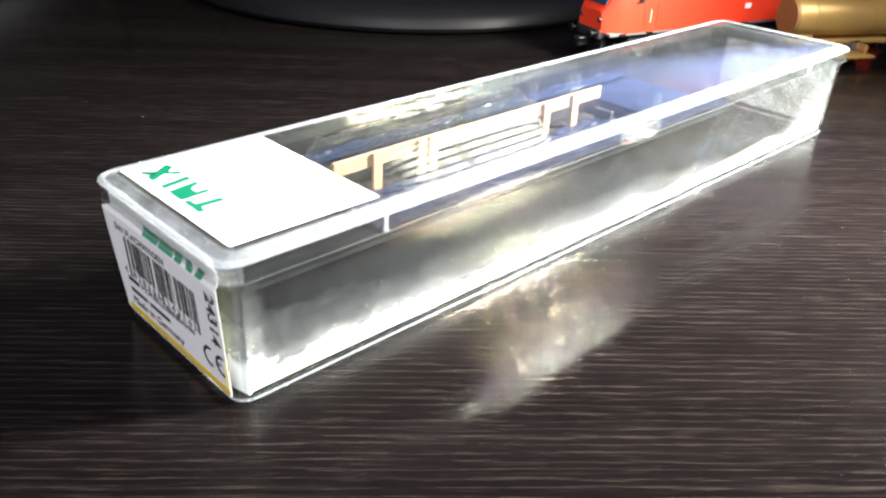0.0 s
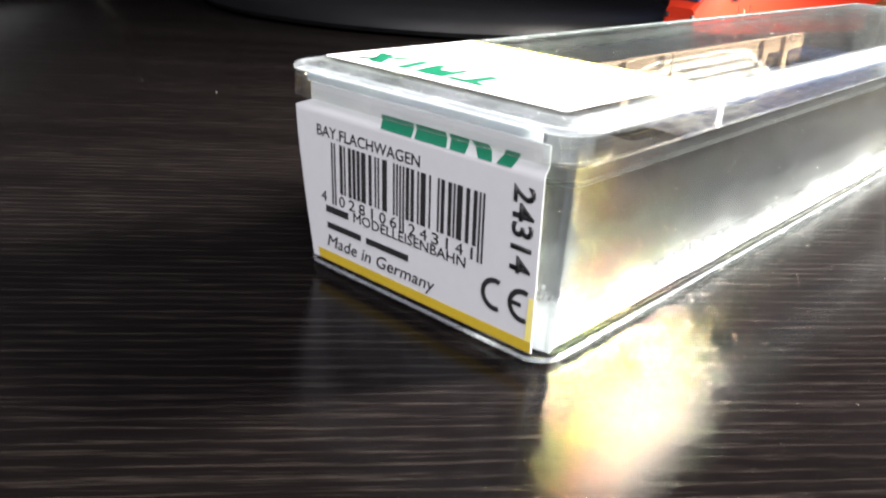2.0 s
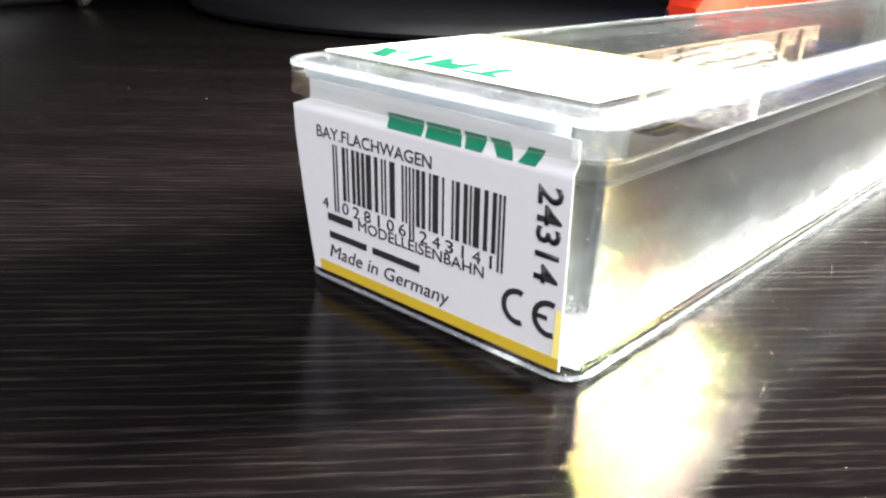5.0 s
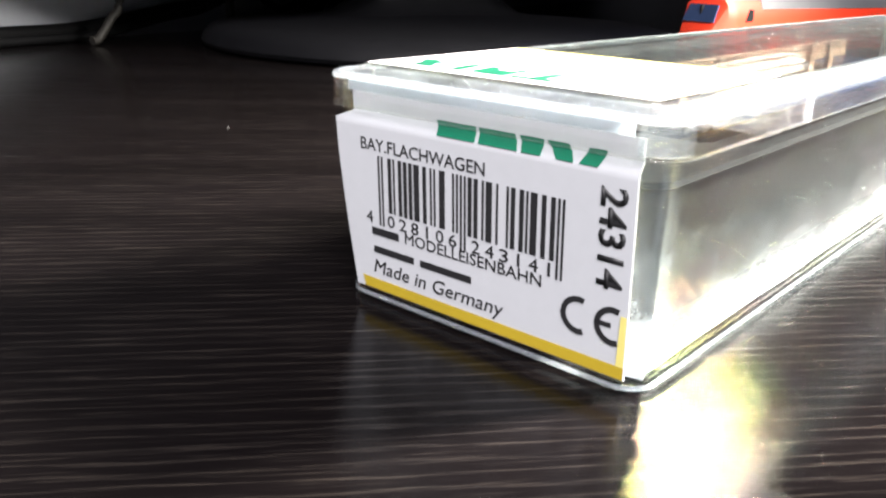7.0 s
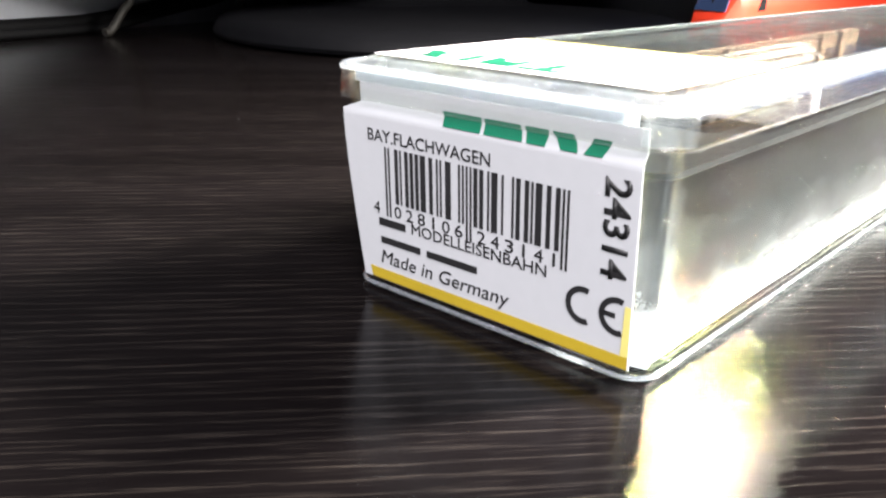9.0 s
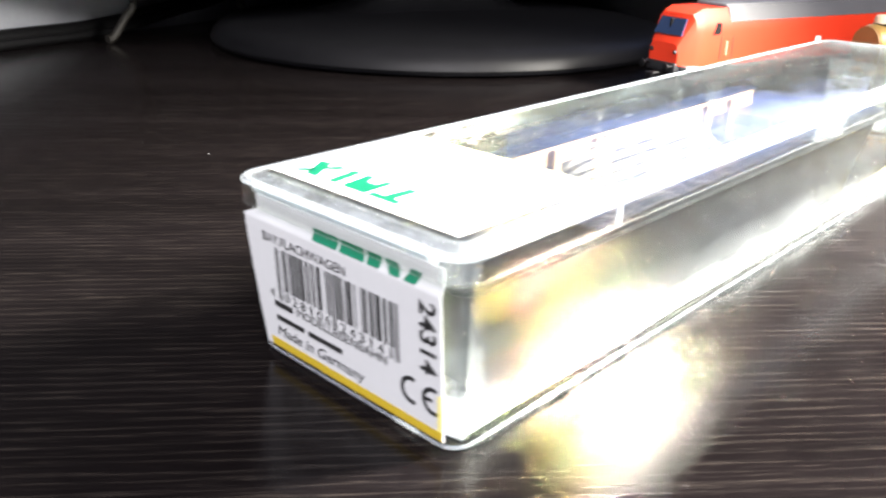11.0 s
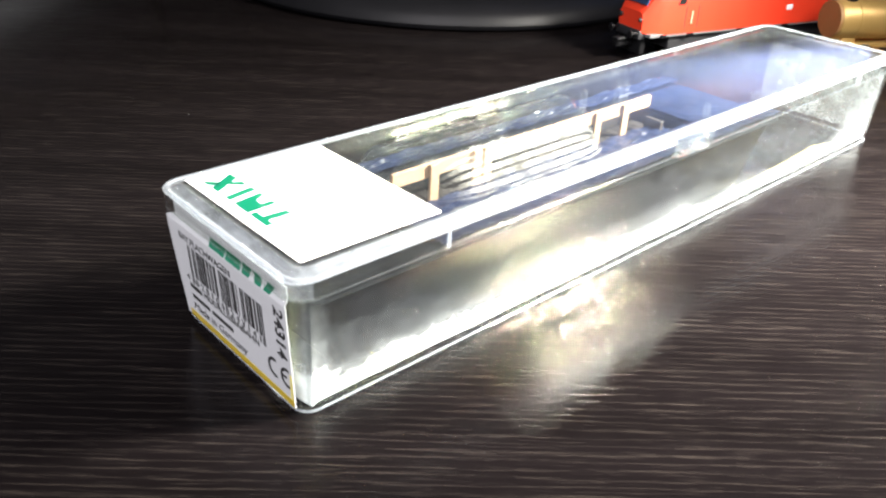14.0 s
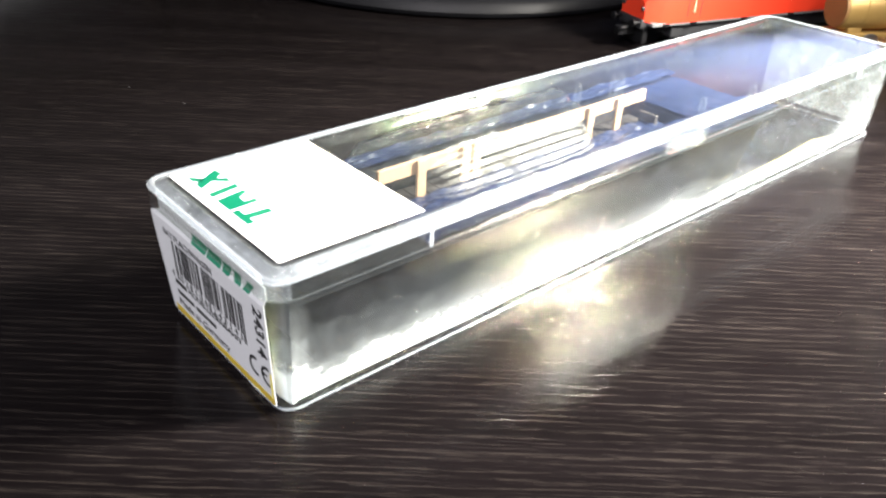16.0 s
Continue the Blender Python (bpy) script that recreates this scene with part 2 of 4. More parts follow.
DARK_GREY = plain("dark_grey_plastic", (0.014, 0.0145, 0.016), 0.5, vary=0.15)
PALE_GREY = plain("pale_grey_paint", (0.12, 0.12, 0.12), 0.5, vary=0.08)
BLACK = plain("black_plastic", (0.004, 0.004, 0.0045), 0.42, vary=0.15, shine=0.2)
RUBBER = plain("black_cable_rubber", (0.0035, 0.0035, 0.004), 0.7, vary=0.2, shine=0.12)
CORD = plain("grey_brown_cord", (0.018, 0.016, 0.013), 0.6, vary=0.2)
GOLD = plain("satin_gold_paint", (0.34, 0.215, 0.065), 0.42, 0.4, vary=0.08, scale=400)
GOLD_END = plain("dull_gold_paint", (0.24, 0.125, 0.04), 0.6, 0.1, vary=0.08, scale=400)
CREAM = plain("cream_plastic", (0.62, 0.50, 0.34), 0.5, vary=0.1)
STEEL = plain("nickel_steel", (0.45, 0.45, 0.46), 0.3, 1.0, vary=0.1)
TAN = plain("tan_wood_plastic", (0.29, 0.195, 0.125), 0.55, vary=0.12, scale=500)
DECK = plain("dark_brown_planks", (0.016, 0.013, 0.012), 0.6, vary=0.2, scale=500)
FOOT = plain("matt_black_plastic", (0.0048, 0.0048, 0.0056), 0.45, vary=0.15, shine=0.1)
WALLPAINT = plain("grey_wall_paint", (0.31, 0.322, 0.355), 0.85, vary=0.10, scale=60, relief=0.0003)
GLASS_DARK = plain("dark_blue_glazing", (0.02, 0.035, 0.08), 0.12, vary=0.1)
WHITE = plain("white_print", (0.75, 0.75, 0.75), 0.5, vary=0.05)
FLOORING = plain("brown_floor", (0.22, 0.15, 0.10), 0.5, vary=0.2, scale=20)
CEIL = plain("grey_ceiling_paint", (0.25, 0.25, 0.25), 0.9, vary=0.03, scale=20)


# ---- building helpers ----
def mesh_from(bm, name, mat):
    bmesh.ops.recalc_face_normals(bm, faces=bm.faces)
    data = bpy.data.meshes.new(name)
    bm.to_mesh(data)
    bm.free()
    for mm in mat if isinstance(mat, (list, tuple)) else [mat]:
        data.materials.append(mm)
    return data


def smooth(data, angle=40):
    data.shade_smooth()
    data.set_sharp_from_angle(angle=radians(angle))


def part(name, bm, mat, parent=None, label="", soft=40):
    """Links a bmesh as one mesh object under a thing or a part."""
    bmesh.ops.scale(bm, vec=(U, U, U), verts=bm.verts)
    data = mesh_from(bm, name, mat)
    if soft:
        smooth(data, soft)
    ob = new(name, data)
    if parent:
        ob.parent = parent
    if label:
        tagged(ob, label)
    return ob


def scaled(m):
    """A pose whose place is given in the plan's units, in metres."""
    return Matrix.Translation(m.translation * (U - 1)) @ m


def thing(name, m, label, category, group="", kind=""):
    ob = new(name)
    ob.empty_display_size = 0.01
    ob.matrix_world = scaled(m)
    return tagged(ob, label, category, group, kind)


def block(x0, x1, y0, y1, z0, z1, bevel=0.0, bm=None, seg=2):
    b2 = bmesh.new()
    bmesh.ops.create_cube(b2, size=1.0)
    for v in b2.verts:
        v.co = Vector(((x0 + x1) / 2 + v.co.x * (x1 - x0), (y0 + y1) / 2 + v.co.y * (y1 - y0), (z0 + z1) / 2 + v.co.z * (z1 - z0)))
    if bevel:
        bmesh.ops.bevel(b2, geom=b2.edges[:], offset=bevel, segments=seg, affect="EDGES", profile=0.5)
    if bm is None:
        return b2
    tmp = bpy.data.meshes.new("tmp")
    b2.to_mesh(tmp)
    b2.free()
    bm.from_mesh(tmp)
    bpy.data.meshes.remove(tmp)
    return bm


def ring(x0, x1, y0, y1, r, z, n=6):
    """A rounded rectangle, counter-clockwise; a point past each corner keeps the long sides flat."""
    out = []
    past = min(r * 0.3, (x1 - x0 - 2 * r) * 0.1, (y1 - y0 - 2 * r) * 0.1)
    for cx, cy, a0 in ((x1 - r, y1 - r, 0), (x0 + r, y1 - r, 90), (x0 + r, y0 + r, 180), (x1 - r, y0 + r, 270)):
        along = Vector((-math.sin(radians(a0)), math.cos(radians(a0)), 0)) * past
        away = Vector((-math.cos(radians(a0)), -math.sin(radians(a0)), 0)) * past
        for i in range(n + 1):
            a = radians(a0 + 90 * i / n)
            out.append((cx + r * math.cos(a), cy + r * math.sin(a), z))
        first, last = Vector(out[-n - 1]), Vector(out[-1])
        out.insert(len(out) - n - 1, tuple(first - along))
        out.append(tuple(last + away))
    return out


def loft(rings, caps=(True, True), loop=False, bm=None):
    """Joins rings of equal count by quads; loop joins the last to the first."""
    bm = bm or bmesh.new()
    rows = [[bm.verts.new(p) for p in r] for r in rings]
    pairs = list(zip(rows, rows[1:])) + ([(rows[-1], rows[0])] if loop else [])
    for a, b in pairs:
        for i in range(len(a)):
            j = (i + 1) % len(a)
            bm.faces.new((a[i], a[j], b[j], b[i]))
    if caps[0] and not loop:
        bm.faces.new(rows[0][::-1])
    if caps[1] and not loop:
        bm.faces.new(rows[-1])
    return bm


def lathe(profile, n=32, axis="z", bm=None):
    """Turns (radius, height) pairs about an axis; the ends are closed."""
    rings = []
    for r, h in profile:
        row = []
        for i in range(n):
            a = 2 * math.pi * i / n
            c, s = r * math.cos(a), r * math.sin(a)
            row.append({"z": (c, s, h), "x": (h, c, s), "y": (c, h, s)}[axis])
        rings.append(row)
    return loft(rings, bm=bm)


def moved(bm, m):
    bmesh.ops.transform(bm, matrix=m, verts=bm.verts)
    return bm


def tube(points, radius, n=10, per=8):
    """A round cable through points, smoothed."""
    pts = [Vector(p) for p in points]
    ext = [2 * pts[0] - pts[1]] + pts + [2 * pts[-1] - pts[-2]]
    line = []
    for i in range(1, len(ext) - 2):
        for k in range(per):
            t = k / per
            p0, p1, p2, p3 = ext[i - 1 : i + 3]
            line.append(0.5 * (2 * p1 + (p2 - p0) * t + (2 * p0 - 5 * p1 + 4 * p2 - p3) * t * t + (3 * p1 - p0 - 3 * p2 + p3) * t**3))
    line.append(pts[-1])
    rings = []
    for i, p in enumerate(line):
        d = (line[min(i + 1, len(line) - 1)] - line[max(i - 1, 0)]).normalized()
        u = d.orthogonal().normalized() if abs(d.z) > 0.95 else d.cross(Vector((0, 0, 1))).normalized()
        w = d.cross(u)
        rings.append([tuple(p + radius * (math.cos(2 * math.pi * k / n) * u + math.sin(2 * math.pi * k / n) * w)) for k in range(n)])
    return loft(rings)


def prism(outline, depth, place):
    """A flat outline (u, v) given thickness; place(u, v, d) maps it into space."""
    bm = bmesh.new()
    rows = [[bm.verts.new(place(u, v, d)) for u, v in outline] for d in (0.0, depth)]
    k = len(outline)
    for i in range(k):
        j = (i + 1) % k
        bm.faces.new((rows[0][i], rows[0][j], rows[1][j], rows[1][i]))
    bm.faces.new(rows[0][::-1])
    bm.faces.new(rows[1])
    return bm


def letters(text, u0, u1, v0, v1, place, depth=0.00005, shear=0.0, bold=0.0):
    """Built-in font, fitted into a box u0..u1, v0..v1 and mapped by place(u, v, d)."""
    curve = bpy.data.curves.new("text", "FONT")
    curve.body, curve.shear = text, shear
    curve.resolution_u, curve.offset = 3, bold
    ob = new("text", curve)
    bpy.context.view_layer.update()
    data = bpy.data.meshes.new_from_object(ob.evaluated_get(bpy.context.evaluated_depsgraph_get()))
    bpy.data.objects.remove(ob)
    bpy.data.curves.remove(curve)
    bm = bmesh.new()
    bm.from_mesh(data)
    bpy.data.meshes.remove(data)
    bmesh.ops.remove_doubles(bm, verts=bm.verts, dist=1e-6)
    ext = bmesh.ops.extrude_face_region(bm, geom=bm.faces[:])
    top = {v for v in ext["geom"] if isinstance(v, bmesh.types.BMVert)}
    xs, ys = [v.co.x for v in bm.verts], [v.co.y for v in bm.verts]
    ax, bx, ay, by = min(xs), max(xs), min(ys), max(ys)
    for v in bm.verts:
        u = u0 + (v.co.x - ax) / (bx - ax) * (u1 - u0)
        w = v0 + (v.co.y - ay) / (by - ay) * (v1 - v0)
        v.co = Vector(place(u, w, depth if v in top else 0.0))
    return bm


# ---- the room and the desk ----
GRAIN = -41.2  # the way the wood grain runs, degrees from x
WALL_AT, WALL_TURN = Vector((0.09, 0.368, 0)), 13.0
wd = Vector((math.cos(radians(WALL_TURN)), math.sin(radians(WALL_TURN)), 0))


def desk():
    t = thing("desk", pose(0, 0, 0, 0, 0, GRAIN), "dark wenge laminate desk top with fine pale grain", "desk")
    inv = pose(0, 0, 0, 0, 0, GRAIN).inverted()
    a, b = WALL_AT - wd * 0.84, WALL_AT + wd * 1.2
    back = wd.cross(Vector((0, 0, 1)))
    corners = [a, b, b + back * 0.85, a + back * 0.85]
    outline = [inv @ c for c in corners]
    bm = bmesh.new()
    lo = [bm.verts.new((c.x, c.y, -0.028)) for c in outline]
    hi = [bm.verts.new((c.x, c.y, 0.0)) for c in outline]
    for i in range(4):
        j = (i + 1) % 4
        bm.faces.new((lo[i], lo[j], hi[j], hi[i]))
    bm.faces.new(lo)
    bm.faces.new(hi)
    part("tabletop", bm, WENGE, t, soft=0)
    for c in corners:
        p = c + (sum(corners, Vector()) / 4 - c) * 0.12
        q = inv @ p
        part("leg", block(q.x - 0.03, q.x + 0.03, q.y - 0.03, q.y + 0.03, -0.60, -0.029, 0.003), BLACK, t)
    return t


desk()


def room():
    m = Matrix.Translation(WALL_AT) @ pose(0, 0, 0, 0, 0, WALL_TURN)
    for name, box in (
        ("wall_north", (-0.95, 2.0, 0.0, 0.1, -0.60, 1.9)),
        ("wall_south", (-0.85, 2.0, -2.6, -2.5, -0.60, 1.9)),
        ("wall_east", (2.0, 2.1, -2.6, 0.1, -0.60, 1.9)),
    ):
        w = part(name, block(*box), WALLPAINT, soft=0)
        w.matrix_world = scaled(m)
        tagged(w, "grey painted plaster wall", "wall", kind="structure")
    bm = block(-0.95, -0.85, -2.6, 0.0, -0.60, 0.32)
    block(-0.95, -0.85, -2.6, 0.0, 0.96, 1.9, bm=bm)
    block(-0.95, -0.85, -2.6, -1.20, 0.32, 0.96, bm=bm)
    block(-0.95, -0.85, -0.30, 0.0, 0.32, 0.96, bm=bm)
    w = part("wall_west", bm, WALLPAINT, soft=0)
    w.matrix_world = scaled(m)
    tagged(w, "grey painted wall with a window opening", "wall", kind="structure")
    # unseen window added behind the fill light
    win = thing("window_1", m, "grey framed window in the wall", "window", kind="structure")
    for box in ((-0.92, -0.88, -1.20, -0.30, 0.32, 0.36), (-0.92, -0.88, -1.20, -0.30, 0.92, 0.96), (-0.92, -0.88, -1.20, -1.16, 0.36, 0.92), (-0.92, -0.88, -0.34, -0.30, 0.36, 0.92)):
        part("window_frame", block(*box, 0.003), CEIL, win)
    f = part("floor", block(-0.95, 2.1, -2.6, 0.1, -0.66, -0.60), FLOORING, soft=0)
    f.matrix_world = scaled(m)
    tagged(f, "brown wooden floor under the desk", "floor", kind="structure")
    c = part("ceiling", block(-0.95, 2.1, -2.6, 0.1, 1.9, 1.96), CEIL, soft=0)
    c.matrix_world = scaled(m)
    tagged(c, "plain grey painted ceiling", "ceiling", kind="structure")


room()


# ---- the clear box ----
L, W = 0.2117, 0.0431  # outer size of the tray at its rim
TRAY_TOP, LID_LOW, LID_TOP = 0.0250, 0.0234, 0.0279


def tray_out(z):
    """How far the tapering wall stands in from the rim's outline."""
    return 0.0012 * (1 - z / TRAY_TOP)


def box_shell():
    t = thing("display_box", pose(0, 0, 0), "long clear plastic box with white labels, lying on the desk", "box")

    def r(inset, z, rad):
        return ring(inset, L - inset, inset, W - inset, rad, z)

    wall = 0.0010
    rings = [r(0.0026, 0.0000, 0.0022), r(0.0012, 0.0004, 0.0032), r(0.0010, 0.0010, 0.0034), r(0.0013, 0.0016, 0.0032)]
    rings += [r(tray_out(z) + 0.0001, z, 0.0033) for z in (0.0022, 0.0028, 0.008, 0.015, 0.0240, 0.0246)]
    rings += [r(0.0004, TRAY_TOP, 0.0030), r(wall - 0.0003, TRAY_TOP, 0.0024), r(wall, TRAY_TOP - 0.0004, 0.0022)]
    rings += [r(wall + tray_out(z), z, 0.0020) for z in (0.015, 0.008, 0.0026)]
    rings += [r(wall + 0.0007, 0.0009, 0.0018)]
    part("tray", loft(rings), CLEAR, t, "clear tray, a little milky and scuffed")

    def q(out, z, rad):
        return ring(-out, L + out, -out, W + out, rad, z)

    o = 0.0009
    # the skirt, its rounded shoulder, the shallow slope and the small step up to the panel, then back underneath
    rings = [q(o - 0.0001, LID_LOW, 0.0040), q(o, LID_LOW + 0.0003, 0.0041), q(o, 0.0262, 0.0041), q(o - 0.0001, 0.0266, 0.0041)]
    rings += [q(o - 0.0012, 0.0268, 0.0034), q(o - 0.0018, 0.027, 0.0030), q(o - 0.0031, LID_TOP - 0.0004, 0.0023), q(o - 0.0032, LID_TOP - 0.0001, 0.0022), q(o - 0.0036, LID_TOP, 0.0020)]
    rings += [q(o - 0.0038, LID_TOP - 0.0012, 0.0018), q(o - 0.0031, LID_TOP - 0.0015, 0.0022), q(o - 0.0020, 0.0259, 0.0026), q(o - 0.0010, 0.0256, 0.0031), q(o - 0.0008, LID_LOW, 0.0033)]
    bm = loft(rings, loop=True)
    lid = part("lid", bm, SKIRT, t, "clear lid with a raised panel and a rounded shoulder")
    top = [q(o - 0.00375, LID_TOP - 0.0012, 0.0018), q(o - 0.00375, LID_TOP - 0.0001, 0.0018)]
    part("panel", loft(top), PANEL, lid, "flat clear panel of the lid")
    bead = [q(o + 0.00004, 0.0265, 0.0041), q(o + 0.00010, 0.0268, 0.0042), q(o - 0.0001, 0.0271, 0.0041), q(o - 0.0005, 0.02720, 0.0037), q(o - 0.0009, 0.0271, 0.0035), q(o - 0.0011, 0.0269, 0.0034), q(o - 0.0006, 0.0266, 0.0037)]
    bm = loft(bead, loop=True)
    # the latch interrupts the shoulder
    for x in (0.0958, 0.1080):
        bmesh.ops.bisect_plane(bm, geom=bm.verts[:] + bm.edges[:] + bm.faces[:], plane_co=(x, 0, 0), plane_no=(1, 0, 0))
    bmesh.ops.delete(bm, geom=[f for f in bm.faces if 0.0957 < f.calc_center_median().x < 0.1081 and f.calc_center_median().y < 0.01], context="FACES")
    part("bead", bm, RIM, lid, "milky rounded shoulder of the lid")
    slope = [q(o - 0.0009, 0.02704, 0.0035), q(o - 0.0020, 0.02732, 0.0029), q(o - 0.0030, LID_TOP - 0.00020, 0.0023), q(o - 0.0030, LID_TOP - 0.00050, 0.0023), q(o - 0.0012, 0.02680, 0.0033)]
    part("slope", loft(slope, loop=True), SLOPE, lid, "milky slope round the raised panel")
    lip = [q(o - 0.00305, LID_TOP - 0.0003, 0.0021), q(o - 0.0031, LID_TOP - 0.00005, 0.0020), q(o - 0.0034, LID_TOP + 0.00005, 0.0019), q(o - 0.0033, LID_TOP - 0.0004, 0.0019)]
    part("inner_lip", loft(lip, loop=True), MOULD, lid, "milky edge of the raised panel")
    hem = [q(o + 0.00003, LID_LOW - 0.00006, 0.0041), q(o + 0.00007, LID_LOW + 0.00005, 0.0042), q(o, LID_LOW + 0.00016, 0.0041), q(o - 0.0003, LID_LOW + 0.00005, 0.0038)]
    # the lid's thick corner, its glow put into a milky strip
    bm = bmesh.new()
    rows = []
    for k in range(9):
        a = radians(186 + 78 * k / 8)
        rows.append([bm.verts.new((0.0032 + rr * math.cos(a), 0.0032 + rr * math.sin(a), z)) for z in (LID_LOW + 0.0003, 0.0264) for rr in (0.00402, 0.0034)])
    for a, b in zip(rows, rows[1:]):
        for c, d in ((0, 2), (2, 3), (3, 1), (1, 0)):
            bm.faces.new((a[c], a[d], b[d], b[c]))
    part("skirt_corner", bm, CORNER_GLOW, lid, "thick milky corner of the lid")
    part("hem", loft(hem, loop=True), MOULD, lid, "milky lower edge of the lid")
    foot = [q(-0.00100, 0.0004, 0.0033), q(-0.00088, 0.0007, 0.0035), q(-0.0010, 0.0010, 0.0034), q(-0.0014, 0.0007, 0.0030)]
    part("foot_bead", loft(foot, loop=True), RIM, t, "milky rounded edge along the bottom")
    # a milky strip added on the corner by the label draws its bright highlight
    for z0, z1 in ((0.0016, 0.0228),):
        bm = bmesh.new()
        rows = []
        for k in range(7):
            a = radians(230 + 26 * k / 6)
            rows.append([bm.verts.new((0.0036 + i + rr * math.cos(a), 0.0036 + i + rr * math.sin(a), z)) for z, i in ((z0, tray_out(z0)), (z1, tray_out(z1))) for rr in (0.00345, 0.0030)])
        for a, b in zip(rows, rows[1:]):
            for c, d in ((0, 2), (2, 3), (3, 1), (1, 0)):
                bm.faces.new((a[c], a[d], b[d], b[c]))
        part("corner", bm, MOULD, t, "milky thick corner of the tray")
    return t, lid


BOX, LID = box_shell()


def scuff(x, z, ln, turn):
    """A short pale scratch on the outside of the near wall."""
    c, sn = math.cos(radians(turn)), math.sin(radians(turn))
    pts = []
    for k in range(6):
        u = ln * (k / 5 - 0.5)
        zz = z + u * sn + 0.00012 * math.sin(k * 1.9)
        pts.append((x + u * c, tray_out(zz) + 0.00008, zz))
    part("scuff", tube(pts, 0.00005, 6, 3), MOULD, BOX, "short pale scratch on the clear side")


for x, z, ln, turn in ((0.1085, 0.0115, 0.0012, 10), (0.1129, 0.0172, 0.0009, 70), (0.114, 0.0089, 0.0014, 5), (0.1254, 0.0142, 0.0040, 32), (0.1367, 0.0159, 0.0022, 55), (0.062, 0.0150, 0.0010, 20), (0.044, 0.0182, 0.0012, -15), (0.081, 0.0125, 0.0008, 60)):
    scuff(x, z, ln, turn)


def latch(y, s, drop=0.0):
    """A moulded latch: a slanting frame with ribs, on one long side of the lid."""
    def place(u, v, d):
        return (u, y - s * d, v - drop)

    outer = [(0.0950, 0.0270), (0.0950, 0.0243), (0.0957, 0.0237), (0.1072, 0.0234), (0.1080, 0.0239), (0.1092, 0.0268), (0.1086, 0.0274), (0.0957, 0.0275)]
    cx, cz = 0.1018, 0.0254

    def hoop(name, big, small, depth, mat, parent, text):
        bm = bmesh.new()
        rims = [[(cx + (u - cx) * k[0], cz + (v - cz) * k[1]) for u, v in outer] for k in (big, small)]
        rows = [[bm.verts.new(place(u, v, d)) for u, v in o] for o, d in ((rims[0], 0.0), (rims[0], depth), (rims[1], depth), (rims[1], 0.0))]
        for a, b in zip(rows, rows[1:] + rows[:1]):
            for i in range(8):
                j = (i + 1) % 8
                bm.faces.new((a[i], a[j], b[j], b[i]))
        return part(name, bm, mat, parent, text)

    la = hoop("latch", (1.0, 1.0), (0.80, 0.52), 0.0008, LATCH, LID, "clear moulded latch with ribs")
    hoop("outer_edge", (1.01, 1.03), (0.982, 0.945), 0.0009, MOULD, la, "milky outer edge")
    hoop("inner_edge", (0.80, 0.56), (0.78, 0.49), 0.0009, MOULD, la, "milky inner edge")
    for k in range(7):
        u = 0.0972 + k * 0.0014
        part("rib", block(u, u + 0.00025, min(y - s * 0.0005, y), max(y - s * 0.0005, y), 0.0246 - drop, 0.0263 - drop, 0.0001), MOULD, la, soft=0)


latch(-0.0010, 1)
latch(W + 0.0002, -1, 0.0013)
for px in (0.0296, 0.184):
    part("nub", moved(lathe([(0.0002, 0), (0.00034, 0.0004), (0.00030, 0.0030), (0.0002, 0.0034)], 10), Matrix.Translation((px, -0.0011, 0.0236))), RIM, LID)


# ---- the printed end label ----
def label_x(z):
    """The label's upper edge is tucked in behind the skirt of the lid."""
    return tray_out(z) - 0.00045 + 0.00062 * min(1.0, max(0.0, (z - 0.0221) / 0.0009))


def on_label(u, v, d):
    """u runs to the right as read, from the label's own edge; v is up."""
    return (label_x(v) - 0.00025 - d, 0.0412 - u, v)


